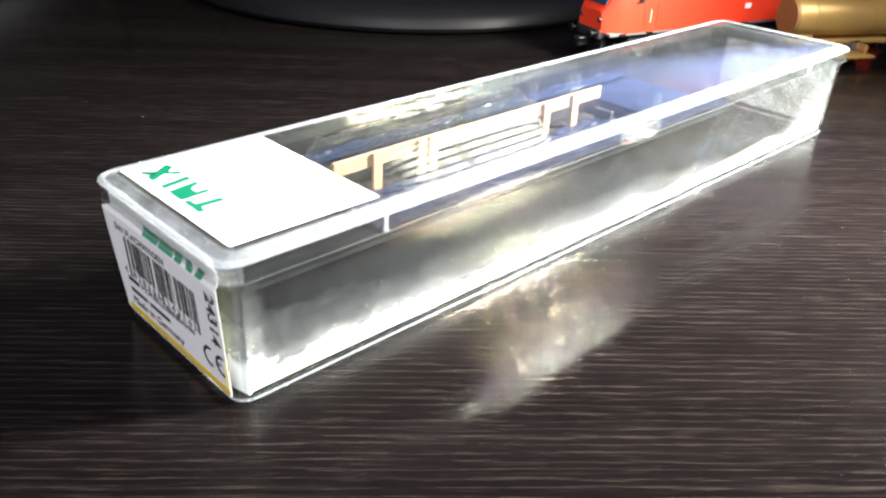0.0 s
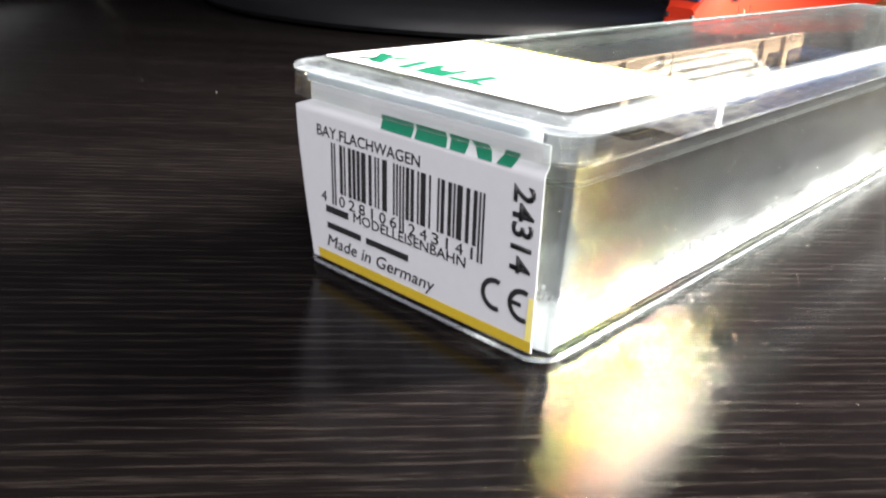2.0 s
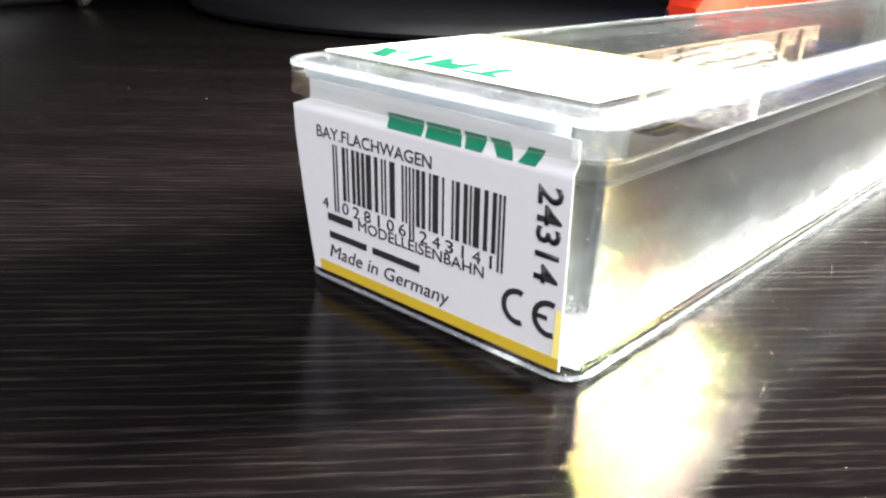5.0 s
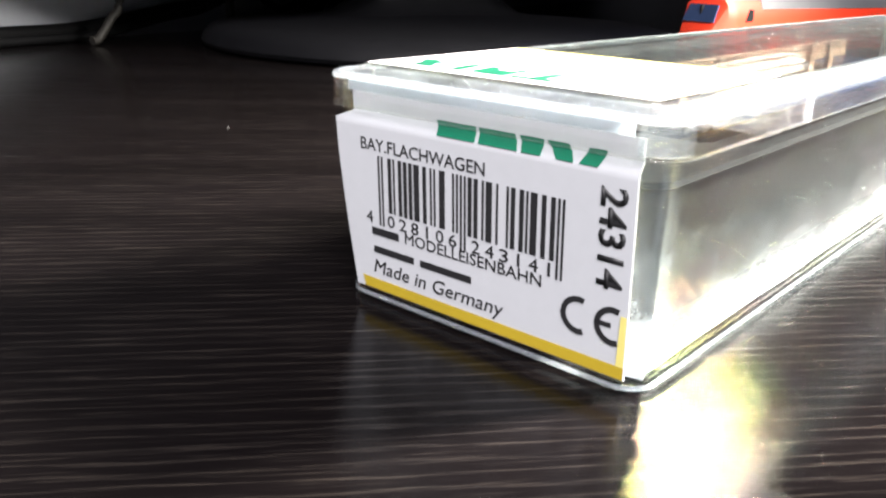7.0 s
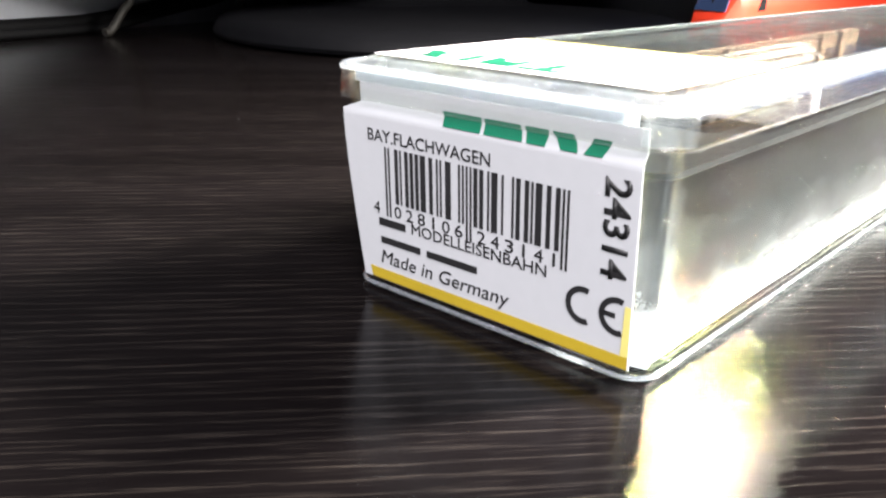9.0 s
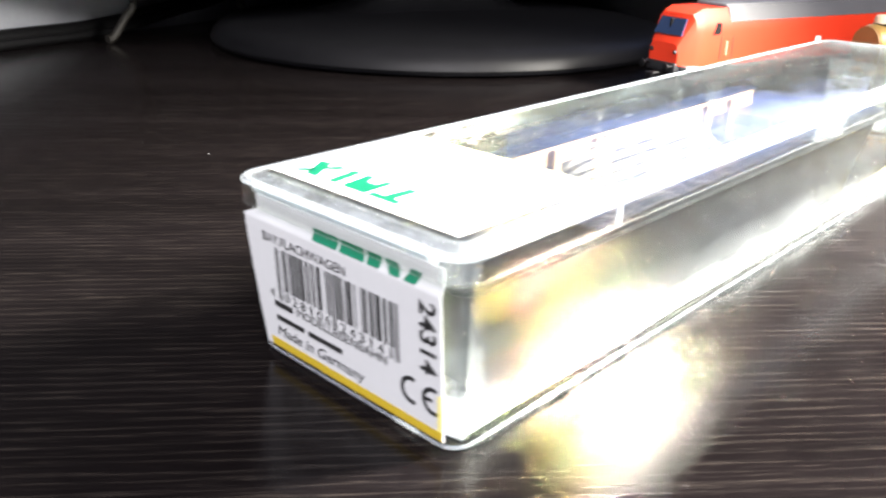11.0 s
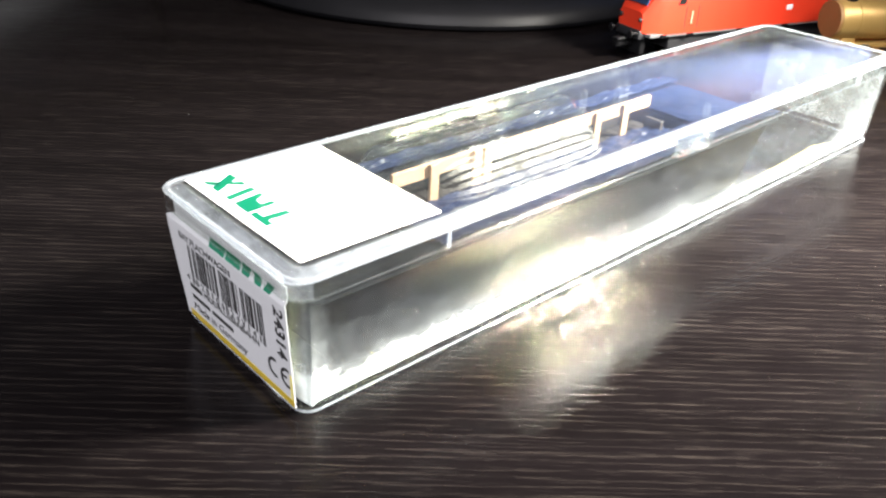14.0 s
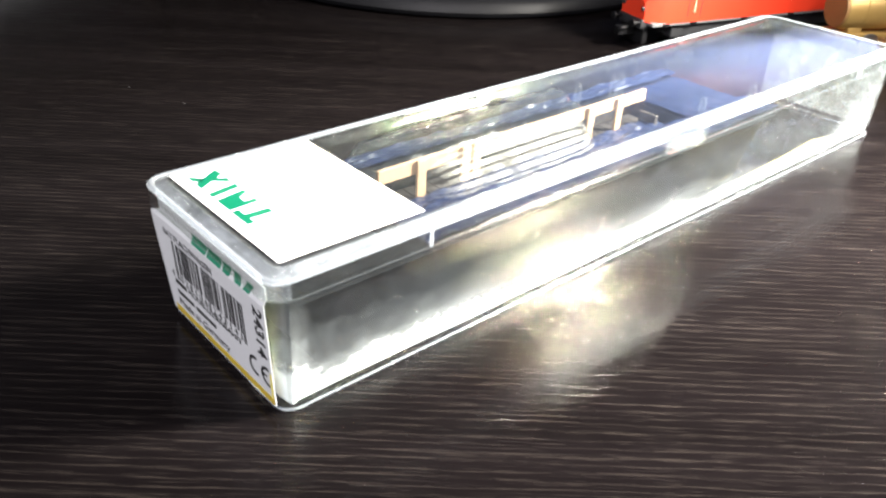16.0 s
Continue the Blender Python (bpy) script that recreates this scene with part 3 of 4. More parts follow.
def end_label():
    bm = bmesh.new()
    zs = [0.0019, 0.004, 0.008, 0.012, 0.016, 0.0188, 0.0204, 0.0214, 0.0221, 0.0230, 0.0236, 0.0252]
    cols = 9
    grid = []
    for d in (0.0, 0.0002):
        rows = []
        for z in zs:
            y1 = 0.0413 - 0.0026 * max(0.0, 1 - z / 0.0200) ** 1.4 - (0.0022 if z > 0.0225 else 0.0)
            y0 = 0.0024
            row = []
            for i in range(cols):
                y = y1 + (y0 - y1) * i / (cols - 1)
                lift = 0.0002 * max(0.0, (0.15 - i / (cols - 1)) / 0.15) * (z / 0.0228) ** 3
                row.append(bm.verts.new((label_x(z) - d - (lift if z < 0.0225 else 0.0), y, z)))
            rows.append(row)
        grid.append(rows)
    for rows in grid:
        for a, b in zip(rows, rows[1:]):
            for i in range(cols - 1):
                bm.faces.new((a[i], a[i + 1], b[i + 1], b[i]))
    f, g = grid
    edge_f = f[0] + [r[-1] for r in f[1:]] + f[-1][-2::-1] + [r[0] for r in f[-2:0:-1]]
    edge_g = g[0] + [r[-1] for r in g[1:]] + g[-1][-2::-1] + [r[0] for r in g[-2:0:-1]]
    for i in range(len(edge_f)):
        j = (i + 1) % len(edge_f)
        bm.faces.new((edge_f[i], edge_f[j], edge_g[j], edge_g[i]))
    lab = part("end_label", bm, SHADED_PAPER, BOX, "white printed paper label with barcode and yellow border")

    def put(name, bm, mat, text=""):
        part(name, bm, mat, lab, text, soft=0)

    put("product_line", letters("BAY.FLACHWAGEN", 0.0038, 0.0218, 0.0189, 0.0203, on_label), INK, "printed words in black")
    # the barcode: the digits' own bars
    lcode = "0001101 0011001 0010011 0111101 0100011 0110001 0101111 0111011 0110111 0001011".split()
    parity = "LGLLGG"
    digits = "4028106243141"
    bits = "101"
    for dgt, p in zip(digits[1:7], parity):
        c = lcode[int(dgt)]
        bits += c if p == "L" else "".join("1" if b == "0" else "0" for b in c)[::-1]
    bits += "01010"
    for dgt in digits[7:]:
        bits += "".join("1" if b == "0" else "0" for b in lcode[int(dgt)])
    bits += "101"
    u0, step = 0.0064, 0.0251 / 95
    i = 0
    while i < 95:
        if bits[i] == "1":
            j = i
            while j < 95 and bits[j] == "1":
                j += 1
            guard = i < 3 or i >= 92 or 45 <= i < 50
            a, b = u0 + i * step, u0 + j * step
            zl = 0.0102 if guard else 0.0120
            put("bar", prism([(a, zl), (b, zl), (b, 0.0184), (a, 0.0184)], 0.00004, on_label), INK)
            i = j
        else:
            i += 1
    put("digit", letters("4", 0.0043, 0.0053, 0.0103, 0.0117, on_label), INK)
    for k in range(6):
        a = u0 + (5.0 + k * 7) * step
        put("digit", letters(digits[1 + k], a + (0.0004 if digits[1 + k] == "1" else 0), a + (0.0007 if digits[1 + k] == "1" else 0.0011), 0.0103, 0.0117, on_label), INK)
        a = u0 + (52.0 + k * 7) * step
        put("digit", letters(digits[7 + k], a + (0.0004 if digits[7 + k] == "1" else 0), a + (0.0007 if digits[7 + k] == "1" else 0.0011), 0.0103, 0.0117, on_label), INK)
    put("print_bar", prism([(0.0051, 0.0089), (0.0094, 0.0089), (0.0094, 0.0098), (0.0051, 0.0098)], 0.00004, on_label), INK)
    put("maker_line", letters("MODELLEISENBAHN", 0.0104, 0.0291, 0.0089, 0.0102, on_label), INK)
    for a, b in ((0.0053, 0.0117), (0.0127, 0.0201)):
        put("print_bar", prism([(a, 0.0067), (b, 0.0067), (b, 0.0075), (a, 0.0075)], 0.00004, on_label), INK)
    put("origin_line", letters("Made in Germany", 0.0052, 0.0245, 0.0036, 0.0058, on_label, shear=0.2), INK)

    def turned(u, v, d):
        return on_label(0.0366 + v, 0.0206 - u, d)

    put("number_line", letters("24314", 0.0, 0.0098, -0.0014, 0.0014, turned, bold=0.02), INK)
    for cu in (0.0335, 0.0373):
        pts, back = [], []
        for k in range(13):
            a = radians(70 + 220 * k / 12)
            pts.append((cu + 0.0020 * math.cos(a), 0.0072 + 0.0020 * math.sin(a)))
            back.append((cu + 0.0014 * math.cos(a), 0.0072 + 0.0014 * math.sin(a)))
        bm = bmesh.new()
        rows = [[bm.verts.new(on_label(u, v, d)) for u, v in o] for o, d in ((pts, 0), (pts, 0.00004), (back, 0.00004), (back, 0))]
        for a, b in zip(rows, rows[1:] + rows[:1]):
            for k in range(12):
                bm.faces.new((a[k], a[k + 1], b[k + 1], b[k]))
        put("mark", bm, INK)
    put("mark", prism([(0.0355, 0.0070), (0.0371, 0.0070), (0.0371, 0.0075), (0.0355, 0.0075)], 0.00004, on_label), INK)
    # the cut-off green logo, as plain shapes
    for a, b, c, e in ((0.0149, 0.0201, 0.0204, 0.0154), (0.0205, 0.0250, 0.0257, 0.0209), (0.0256, 0.0284, 0.0284, 0.0262), (0.0288, 0.0312, 0.0321, 0.0302), (0.0334, 0.0353, 0.0347, 0.0327)):
        for lo, hi in ((0.0221, 0.0230), (0.0230, 0.0236)):
            k0, k1 = (0.0236 - lo) / 0.0015, (0.0236 - hi) / 0.0015
            put("logo_shape", prism([(a + (e - a) * k0, lo), (b + (c - b) * k0, lo), (b + (c - b) * k1, hi), (a + (e - a) * k1, hi)], 0.00004, on_label), GREEN)
    put("border", prism([(0.0036, 0.0020), (0.0387, 0.0020), (0.0387, 0.0033), (0.0032, 0.0033)], 0.00004, on_label), YELLOW)
    # the side border is paler: lamp light from behind put into its colour
    put("border", prism([(0.0379, 0.0033), (0.0387, 0.0033), (0.0387, 0.0085), (0.0381, 0.0085)], 0.00004, on_label), PALE_YELLOW)
    return lab


end_label()


def lid_label():
    z = LID_TOP + 0.00015
    bm = loft([ring(0.0030, 0.0316, 0.0031, W - 0.0030, 0.0004, h) for h in (z - 0.00004, z)])
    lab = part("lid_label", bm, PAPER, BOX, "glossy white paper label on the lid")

    def place(u, v, d):
        return (0.0109 - 1.28 * v, 0.0379 - u, z + 0.00003 + d)

    part("border", prism([(0.0290, 0.0040), (0.0313, 0.0040), (0.0313, W - 0.0040), (0.0290, W - 0.0040)], 0.00004, lambda u, v, d: (u, v, z + 0.00003 + d)), PALE_YELLOW, lab, "pale yellow printed border", soft=0)
    # four slanting green shapes where the logo stands
    for outline in (
        [(0.0001, 0.0002), (0.0024, 0.0), (0.0058, 0.0044), (0.0036, 0.0044)],
        [(0.0044, 0.0), (0.0062, 0.0002), (0.0042, 0.0021), (0.0033, 0.0014)],
        [(0.0024, 0.0026), (0.0034, 0.0034), (0.0022, 0.0044), (0.0002, 0.0044)],
        [(0.0072, 0.0), (0.0088, 0.0), (0.0098, 0.0044), (0.0082, 0.0044)],
        [(0.0102, 0.0), (0.0114, 0.0), (0.0124, 0.0016), (0.0142, 0.0016), (0.0142, 0.0), (0.0154, 0.0), (0.0158, 0.0044), (0.0112, 0.0044)],
        [(0.0186, 0.0), (0.0202, 0.0), (0.0200, 0.0034), (0.0217, 0.0034), (0.0217, 0.0044), (0.0163, 0.0044), (0.0163, 0.0034), (0.0184, 0.0034)],
    ):
        part("logo_shape", prism(outline, 0.00004, place), GREEN, lab, soft=0)
    return lab


lid_label()
part("label_fold", block(0.00020, 0.00028, 0.0036, W - 0.0030, 0.0252, 0.0264), FOLD, BOX, "milky strip under the lid", soft=0)
far = part("far_label", block(L - 0.0001, L + 0.0002, 0.0024, 0.0396, 0.002, 0.0222, 0.00005), MILKY, BOX, "milky cream label on the far end", soft=0)


# ---- inside the box: the blister and the flat wagon ----
def leaflet():
    outline = [(0.126, 0.0040), (0.150, 0.0034), (0.196, 0.0034), (0.199, 0.0052), (0.188, 0.0082), (0.170, 0.0070), (0.148, 0.0062), (0.130, 0.0056)]
    t = thing("leaflet", pose(0, 0, 0.0011), "cream paper slip with a yellow edge, lying in the box", "paper")
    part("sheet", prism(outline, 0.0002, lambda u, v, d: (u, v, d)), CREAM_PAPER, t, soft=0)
    part("border", prism([(0.128, 0.0041), (0.150, 0.0037), (0.192, 0.0037), (0.190, 0.0048), (0.150, 0.0046), (0.130, 0.0050)], 0.00005, lambda u, v, d: (u, v, 0.00021 + d)), YELLOW, t, "yellow printed edge", soft=0)
    return t


leaflet()


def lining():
    """An added film along the near side, its painted glow higher here and lower there."""
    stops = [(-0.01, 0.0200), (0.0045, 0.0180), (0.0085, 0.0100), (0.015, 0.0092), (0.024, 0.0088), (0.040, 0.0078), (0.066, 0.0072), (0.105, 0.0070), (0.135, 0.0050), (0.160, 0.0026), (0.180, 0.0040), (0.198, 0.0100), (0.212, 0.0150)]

    def foot(x):
        for (a, ha), (b, hb) in zip(stops, stops[1:]):
            if a <= x <= b:
                k = (x - a) / (b - a)
                return ha + (hb - ha) * k * k * (3 - 2 * k)
        return stops[-1][1]

    bm = bmesh.new()
    uv = bm.loops.layers.uv.new("frost")
    nx, nz = 130, 20
    rows = []
    for i in range(nx + 1):
        x = -0.002 + (L - 0.0030 + 0.002) * i / nx
        row = []
        for k in range(nz + 1):
            z = 0.0012 + (0.0238 - 0.0012) * k / nz
            y = 0.0024 + 0.0003 * noise.noise(Vector((x * 60, z * 90, 2.0))) - 0.0010 * z / 0.0238
            # round the corner the film runs along the end wall
            row.append(bm.verts.new((x, y, z) if x > 0.0034 else (0.0026 + 0.0008 * max(0.0, x / 0.0034), y + 0.0034 - x - 0.0010, z)))
        rows.append(row)
    for a, b in zip(rows, rows[1:]):
        for k in range(nz):
            f = bm.faces.new((a[k], b[k], b[k + 1], a[k + 1]))
            for loop in f.loops:
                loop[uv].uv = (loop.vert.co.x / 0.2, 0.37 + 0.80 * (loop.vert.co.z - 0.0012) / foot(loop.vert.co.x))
    ob = part("film_lining", bm, SIDE_GLOW, soft=60)
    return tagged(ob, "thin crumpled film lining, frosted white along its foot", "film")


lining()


def insert():
    """A dark formed tray with sloping sides and a hollow for the wagon."""
    t = thing("insert_tray", pose(0, 0, 0), "dark blue-black formed plastic tray inside the clear box", "tray")
    e = 0.150

    def q(x, y, z, r):
        return ring(x, e - (x - 0.0045), y, W - y, r, z, 4)

    outer = [q(0.0120, 0.0066, 0.0020, 0.002), q(0.0095, 0.0056, 0.010, 0.002), q(0.0070, 0.0040, 0.0185, 0.002), q(0.0045, 0.0024, 0.0196, 0.0025), q(0.0047, 0.0026, 0.0202, 0.0024)]
    inner = [q(0.0120, 0.0085, 0.0200, 0.002), q(0.0290, 0.0095, 0.0196, 0.0015), q(0.0310, 0.0110, 0.0145, 0.0012), q(0.0325, 0.0120, 0.0110, 0.001)]
    part("shell", loft(outer + inner), NAVY, t, soft=50)
    # crumpled dark film lies over the shoulders and the near half of the hollow
    for y0, y1, x0, x1, z0, amp in ((0.0040, 0.0135, 0.033, 0.152, 0.0206, 0.0007), (W - 0.0085, W - 0.0035, 0.033, 0.150, 0.0212, 0.0010), (0.0125, 0.0200, 0.034, 0.118, 0.0195, 0.0012), (0.0140, 0.0340, 0.1255, 0.149, 0.0204, 0.0003)):
        bm = bmesh.new()
        nx, ny = 120, 12
        g = []
        for d in (0.0, 0.0001):
            rows = []
            for i in range(nx + 1):
                row = []
                for j in range(ny + 1):
                    p = Vector((i * 0.17, j * 0.36, y0 * 900))
                    rough = 1.0 if i < 0.35 * nx else 0.45
                    z = z0 + amp * (abs(noise.noise(p)) + 0.5 * rough * abs(noise.noise(p * 2.6)) + 0.3 * rough * noise.noise(p * 5.1)) + d
                    row.append(bm.verts.new((x0 + (x1 - x0) * i / nx, y0 + (y1 - y0) * j / ny, z)))
                rows.append(row)
            g.append(rows)
        for rows in g:
            for a, b in zip(rows, rows[1:]):
                for j in range(ny):
                    bm.faces.new((a[j], a[j + 1], b[j + 1], b[j]))
        part("film", bm, FILM, t, "crumpled glossy blue-black film", soft=35)
    # the clear blister: stepped bulges that run the length of the wagon
    for name, profile, x0, x1 in (
        ("blister", [(0.0250, 0.0206), (0.0258, 0.0209), (0.0274, 0.0230), (0.0288, 0.0244), (0.0296, 0.0247), (0.0312, 0.0244), (0.0320, 0.0244), (0.0334, 0.0260), (0.0342, 0.0263), (0.0372, 0.0260), (0.0384, 0.0248), (0.0392, 0.0226)], 0.040, 0.104),
    ):
        bm = bmesh.new()
        nx = 64
        rows = []
        for i in range(nx + 1):
            k = i / nx
            low = 1 - max(0.0, 1 - k / 0.05, 1 - (1 - k) / 0.05) ** 2
            x = x0 + (x1 - x0) * k
            row = []
            for y, z in profile:
                wob = noise.noise(Vector((x * 160, y * 500, 1.0)))
                row.append((x, y + 0.00020 * wob, 0.0206 + (z - 0.0206) * low + 0.00018 * noise.noise(Vector((x * 260, y * 380, 7.0)))))
            rows.append(row)
        for d in (0.0, -0.00025):
            vv = [[bm.verts.new((x, y, z + d)) for x, y, z in row] for row in rows]
            for a, b in zip(vv, vv[1:]):
                for j in range(len(profile) - 1):
                    bm.faces.new((a[j], a[j + 1], b[j + 1], b[j]))
        part(name, bm, BLISTER, t, "clear stepped blister over the wagon", soft=70)
    # the ribbed front slope of the blister, in front of the wagon's side
    bm = bmesh.new()
    vv = []
    for i in range(41):
        k = i / 40
        full = max(0.0, 1 - abs(2 * k - 1) ** 5) ** 0.5
        row = []
        for j in range(41):
            a = j / 40
            step = a + 0.030 * math.sin(2 * math.pi * 5 * a)
            row.append(bm.verts.new((0.044 + 0.052 * k, 0.0214 - 0.0074 * (1 - a) * full, 0.0203 + 0.0058 * full * step)))
        vv.append(row)
    for a, b in zip(vv, vv[1:]):
        for j in range(40):
            bm.faces.new((a[j], a[j + 1], b[j + 1], b[j]))
    part("blister_front", bm, BULGE, t, "clear ribbed slope of the blister", soft=180)
    for x, y, h in ((0.1183, 0.0321, 0.0060), (0.1215, 0.0321, 0.0060), (0.1070, 0.0341, 0.0060), (0.132, 0.014, 0.0035), (0.152, 0.012, 0.0035)):
        part("peg", moved(lathe([(0.0009, 0.0), (0.0009, h * 0.8), (0.0006, h), (0.0002, h * 1.05)], 14), Matrix.Translation((x, y, 0.0206))), MOULD, t, "small clear plastic peg")
    for y, z, x0, x1 in ((0.0338, 0.0255, 0.076, 0.098), (0.0292, 0.0236, 0.044, 0.100), (0.0118, 0.0226, 0.036, 0.120)):
        pts = [(x0 + (x1 - x0) * k / 9, y + 0.0003 * noise.noise(Vector((k * 0.9, y * 900, 0.0))), z + 0.0003 * noise.noise(Vector((k * 1.3, y * 700, 5.0)))) for k in range(10)]
        part("ridge", tube(pts, 0.00022, 8, 5), LATCH, t, "clear ridge of the blister over the wagon")
    rng = random.Random(7)
    for k in range(16):
        x, y, r = 0.036 + 0.034 * rng.random(), W - 0.0088 + 0.0042 * rng.random(), 0.0005 + 0.0008 * rng.random()
        part("bubble", moved(lathe([(r * 0.98, 0.0), (r * 0.85, r * 0.35), (r * 0.5, r * 0.62), (r * 0.1, r * 0.7)], 12), Matrix.Translation((x, y, 0.0198))), MOULD, t, "raised bubble in the formed plastic")
    return t


insert()


def flat_wagon():
    t = thing("flat_wagon", pose(0.036, 0.0215, 0.0110), "small model flat wagon with tan stake sides, packed in the box", "model wagon")
    part("frame", block(0.0, 0.084, -0.0070, 0.0050, 0.0050, 0.0066, 0.0003), DARK_GREY, t)
    for i in range(26):
        x = 0.0003 + i * 0.0032
        part("plank", block(x, x + 0.0030, -0.0076, 0.0056, 0.0067, 0.0074, 0.0001), DECK, t, soft=0)
    part("side_board", block(0.0, 0.0825, 0.0006, 0.0014, 0.0127, 0.0157, 0.0002), TAN, t, soft=0)
    for x in (0.0090, 0.0208, 0.0238, 0.0600, 0.0705):
        part("stake", block(x, x + 0.0023, -0.0002, 0.0005, 0.0075, 0.0157, 0.0002), TAN, t, soft=0)
    for x in (0.0, 0.0795):
        part("bulkhead", block(x, x + 0.0012, -0.0052, -0.0003, 0.0075, 0.0110, 0.0002), DECK, t, soft=0)
    for x in (0.012, 0.072):
        for y in (-0.0058, 0.0038):
            wheel = lathe([(0.0030, -0.0009), (0.0034, -0.0008), (0.0034, -0.0004), (0.0029, -0.0003), (0.0028, 0.0008), (0.0010, 0.0009)], 24, "y")
            part("wheel", moved(wheel, Matrix.Translation((x, y, 0.0034))), STEEL, t)
        part("axle", moved(lathe([(0.0006, -0.0058), (0.0006, 0.0038)], 10, "y"), Matrix.Translation((x, 0, 0.0034))), STEEL, t)
    for x in (-0.0045, 0.0840):
        part("coupler", block(x, x + 0.0045, -0.0022, 0.0002, 0.0042, 0.0060, 0.0003), BLACK, t)
    return t


flat_wagon()


# ---- the red locomotive ----
base_part = part


def locomotive():
    t = thing("model_locomotive", pose(0.2172, 0.0923, 0.0, 0, 0, -15.9), "red model electric locomotive with grey roof and dark windows", "model train")
    wdt, ln = 0.0187, 0.118

    def part(name, bm, mat, parent=None, label="", soft=40, grow=True):
        """The body's own proportions: 1.474 times longer and wider, its side lifted over the rails."""
        if grow:
            for v in bm.verts:
                z = v.co.z
                v.co = Vector((v.co.x * 1.474, v.co.y * 1.18, 0.0101 + (z - 0.0046) * 1.1 if z > 0.0046 else z * 2.195))
        return base_part(name, bm, mat, parent, label, soft)

    def section(x, low, top, side):
        """One cross-section of the body: upright sides that lean in above the windows."""
        c = wdt / 2
        return [(x, c - side, low), (x, c - side, 0.0165), (x, c - side * 0.90, 0.0205), (x, c - side * 0.72, top), (x, c + side * 0.72, top), (x, c + side * 0.90, 0.0205), (x, c + side, 0.0165), (x, c + side, low)]

    c = wdt / 2
    secs = [section(0.0000, 0.0062, 0.0128, c * 0.66), section(0.0006, 0.0058, 0.0142, c * 0.70), section(0.0036, 0.0056, 0.0222, c * 0.92), section(0.0065, 0.0056, 0.0240, c), section(ln - 0.0065, 0.0056, 0.0240, c), section(ln - 0.004, 0.0056, 0.0222, c * 0.99), section(ln - 0.0006, 0.0058, 0.0142, c * 0.97), section(ln, 0.0062, 0.0128, c * 0.90)]
    for s in (secs[0], secs[1], secs[-1], secs[-2]):
        top = s[3][2]
        for i in (1, 6):
            s[i] = (s[i][0], s[i][1], top * 0.78)
        for i in (2, 5):
            s[i] = (s[i][0], s[i][1], top * 0.94)
    body = part("body", loft(secs), RED, t, "bright red painted body", soft=25)
    part("roof", block(0.0145, ln - 0.0145, c - 0.0066, c + 0.0066, 0.0236, 0.0252, 0.0006), ROOF_GREY, t, "light grey roof")
    part("roof_slope", loft([[(x, c - 0.0088, 0.0196), (x, c - 0.0070, 0.0243), (x, c + 0.0070, 0.0243), (x, c + 0.0088, 0.0196)] for x in (0.0150, ln - 0.0150)]), ROOF_GREY, t)
    # windscreen, on the slope of the nose
    bm = bmesh.new()
    pts = [(0.00100, 0.0034, 0.0153), (0.00100, wdt - 0.0034, 0.0153), (0.00290, wdt - 0.0040, 0.0207), (0.00290, 0.0040, 0.0207)]
    f = [bm.verts.new(p) for p in pts]
    g = [bm.verts.new((p[0] - 0.0004, p[1], p[2] + 0.0001)) for p in pts]
    for i in range(4):
        j = (i + 1) % 4
        bm.faces.new((f[i], f[j], g[j], g[i]))
    bm.faces.new(f)
    bm.faces.new(g)
    part("windscreen", bm, GLASS_DARK, t, "dark blue windscreen", soft=0)
    part("wiper_post", block(0.0014, 0.0026, c - 0.0003, c + 0.0003, 0.0155, 0.0205, 0.0001), BLACK, t, soft=0)
    for x in (0.0098,):
        part("side_window", prism([(x - 0.0012, 0.0158), (x + 0.0014, 0.0160), (x + 0.0020, 0.0192), (x + 0.0006, 0.0196)], 0.0005, lambda u, v, d: (u, -0.0003 + 0.0009 * max(0, (v - 0.0165) / 0.004) + d, v)), BLACK, t, soft=0)
    for x in (0.0118, 0.0160):
        part("door_line", block(x, x + 0.0002, -0.0001, 0.0003, 0.0075, 0.0150), DARK_GREY, t, soft=0)
    for z in (0.0088,):
        part("hand_rail", block(0.0138, 0.0141, -0.0003, 0.0002, z, z + 0.0045, 0.0001), CREAM, t, soft=0)
    part("sill", block(0.0012, ln - 0.0012, 0.0002, wdt - 0.0002, 0.0046, 0.0058, 0.0003), PALE_GREY, t, "pale grey sill strip")
    for x in (0.0045, 0.0135, 0.0310, 0.0480, 0.066):
        part("step", block(x, x + 0.0018, -0.0004, 0.0004, 0.0046, 0.0056, 0.0001), BLACK, t, soft=0)
    part("buffer_beam", block(-0.0006, 0.0016, 0.0032, wdt - 0.0032, 0.0040, 0.0066, 0.0003), DARK_GREY, t)
    for y in (0.0042, wdt - 0.0042):
        part("buffer", moved(lathe([(0.0006, -0.0028), (0.0013, -0.0026), (0.0013, -0.0022), (0.0005, -0.0021), (0.0005, 0.0)], 14, "x"), Matrix.Translation((-0.0005, y, 0.0056))), BLACK, t)
        part("headlight", moved(lathe([(0.0006, -0.0007), (0.0008, -0.0003), (0.0008, 0.0002)], 12, "x"), Matrix.Translation((0.0002, y, 0.0102))), DARK_GREY, t)
    part("coupler", block(-0.0045, 0.002, c - 0.0014, c + 0.0014, 0.0024, 0.0040, 0.0003), BLACK, t)
    part("snow_plough", block(0.0006, 0.0022, 0.0035, wdt - 0.0035, 0.0012, 0.0040, 0.0003), BLACK, t)
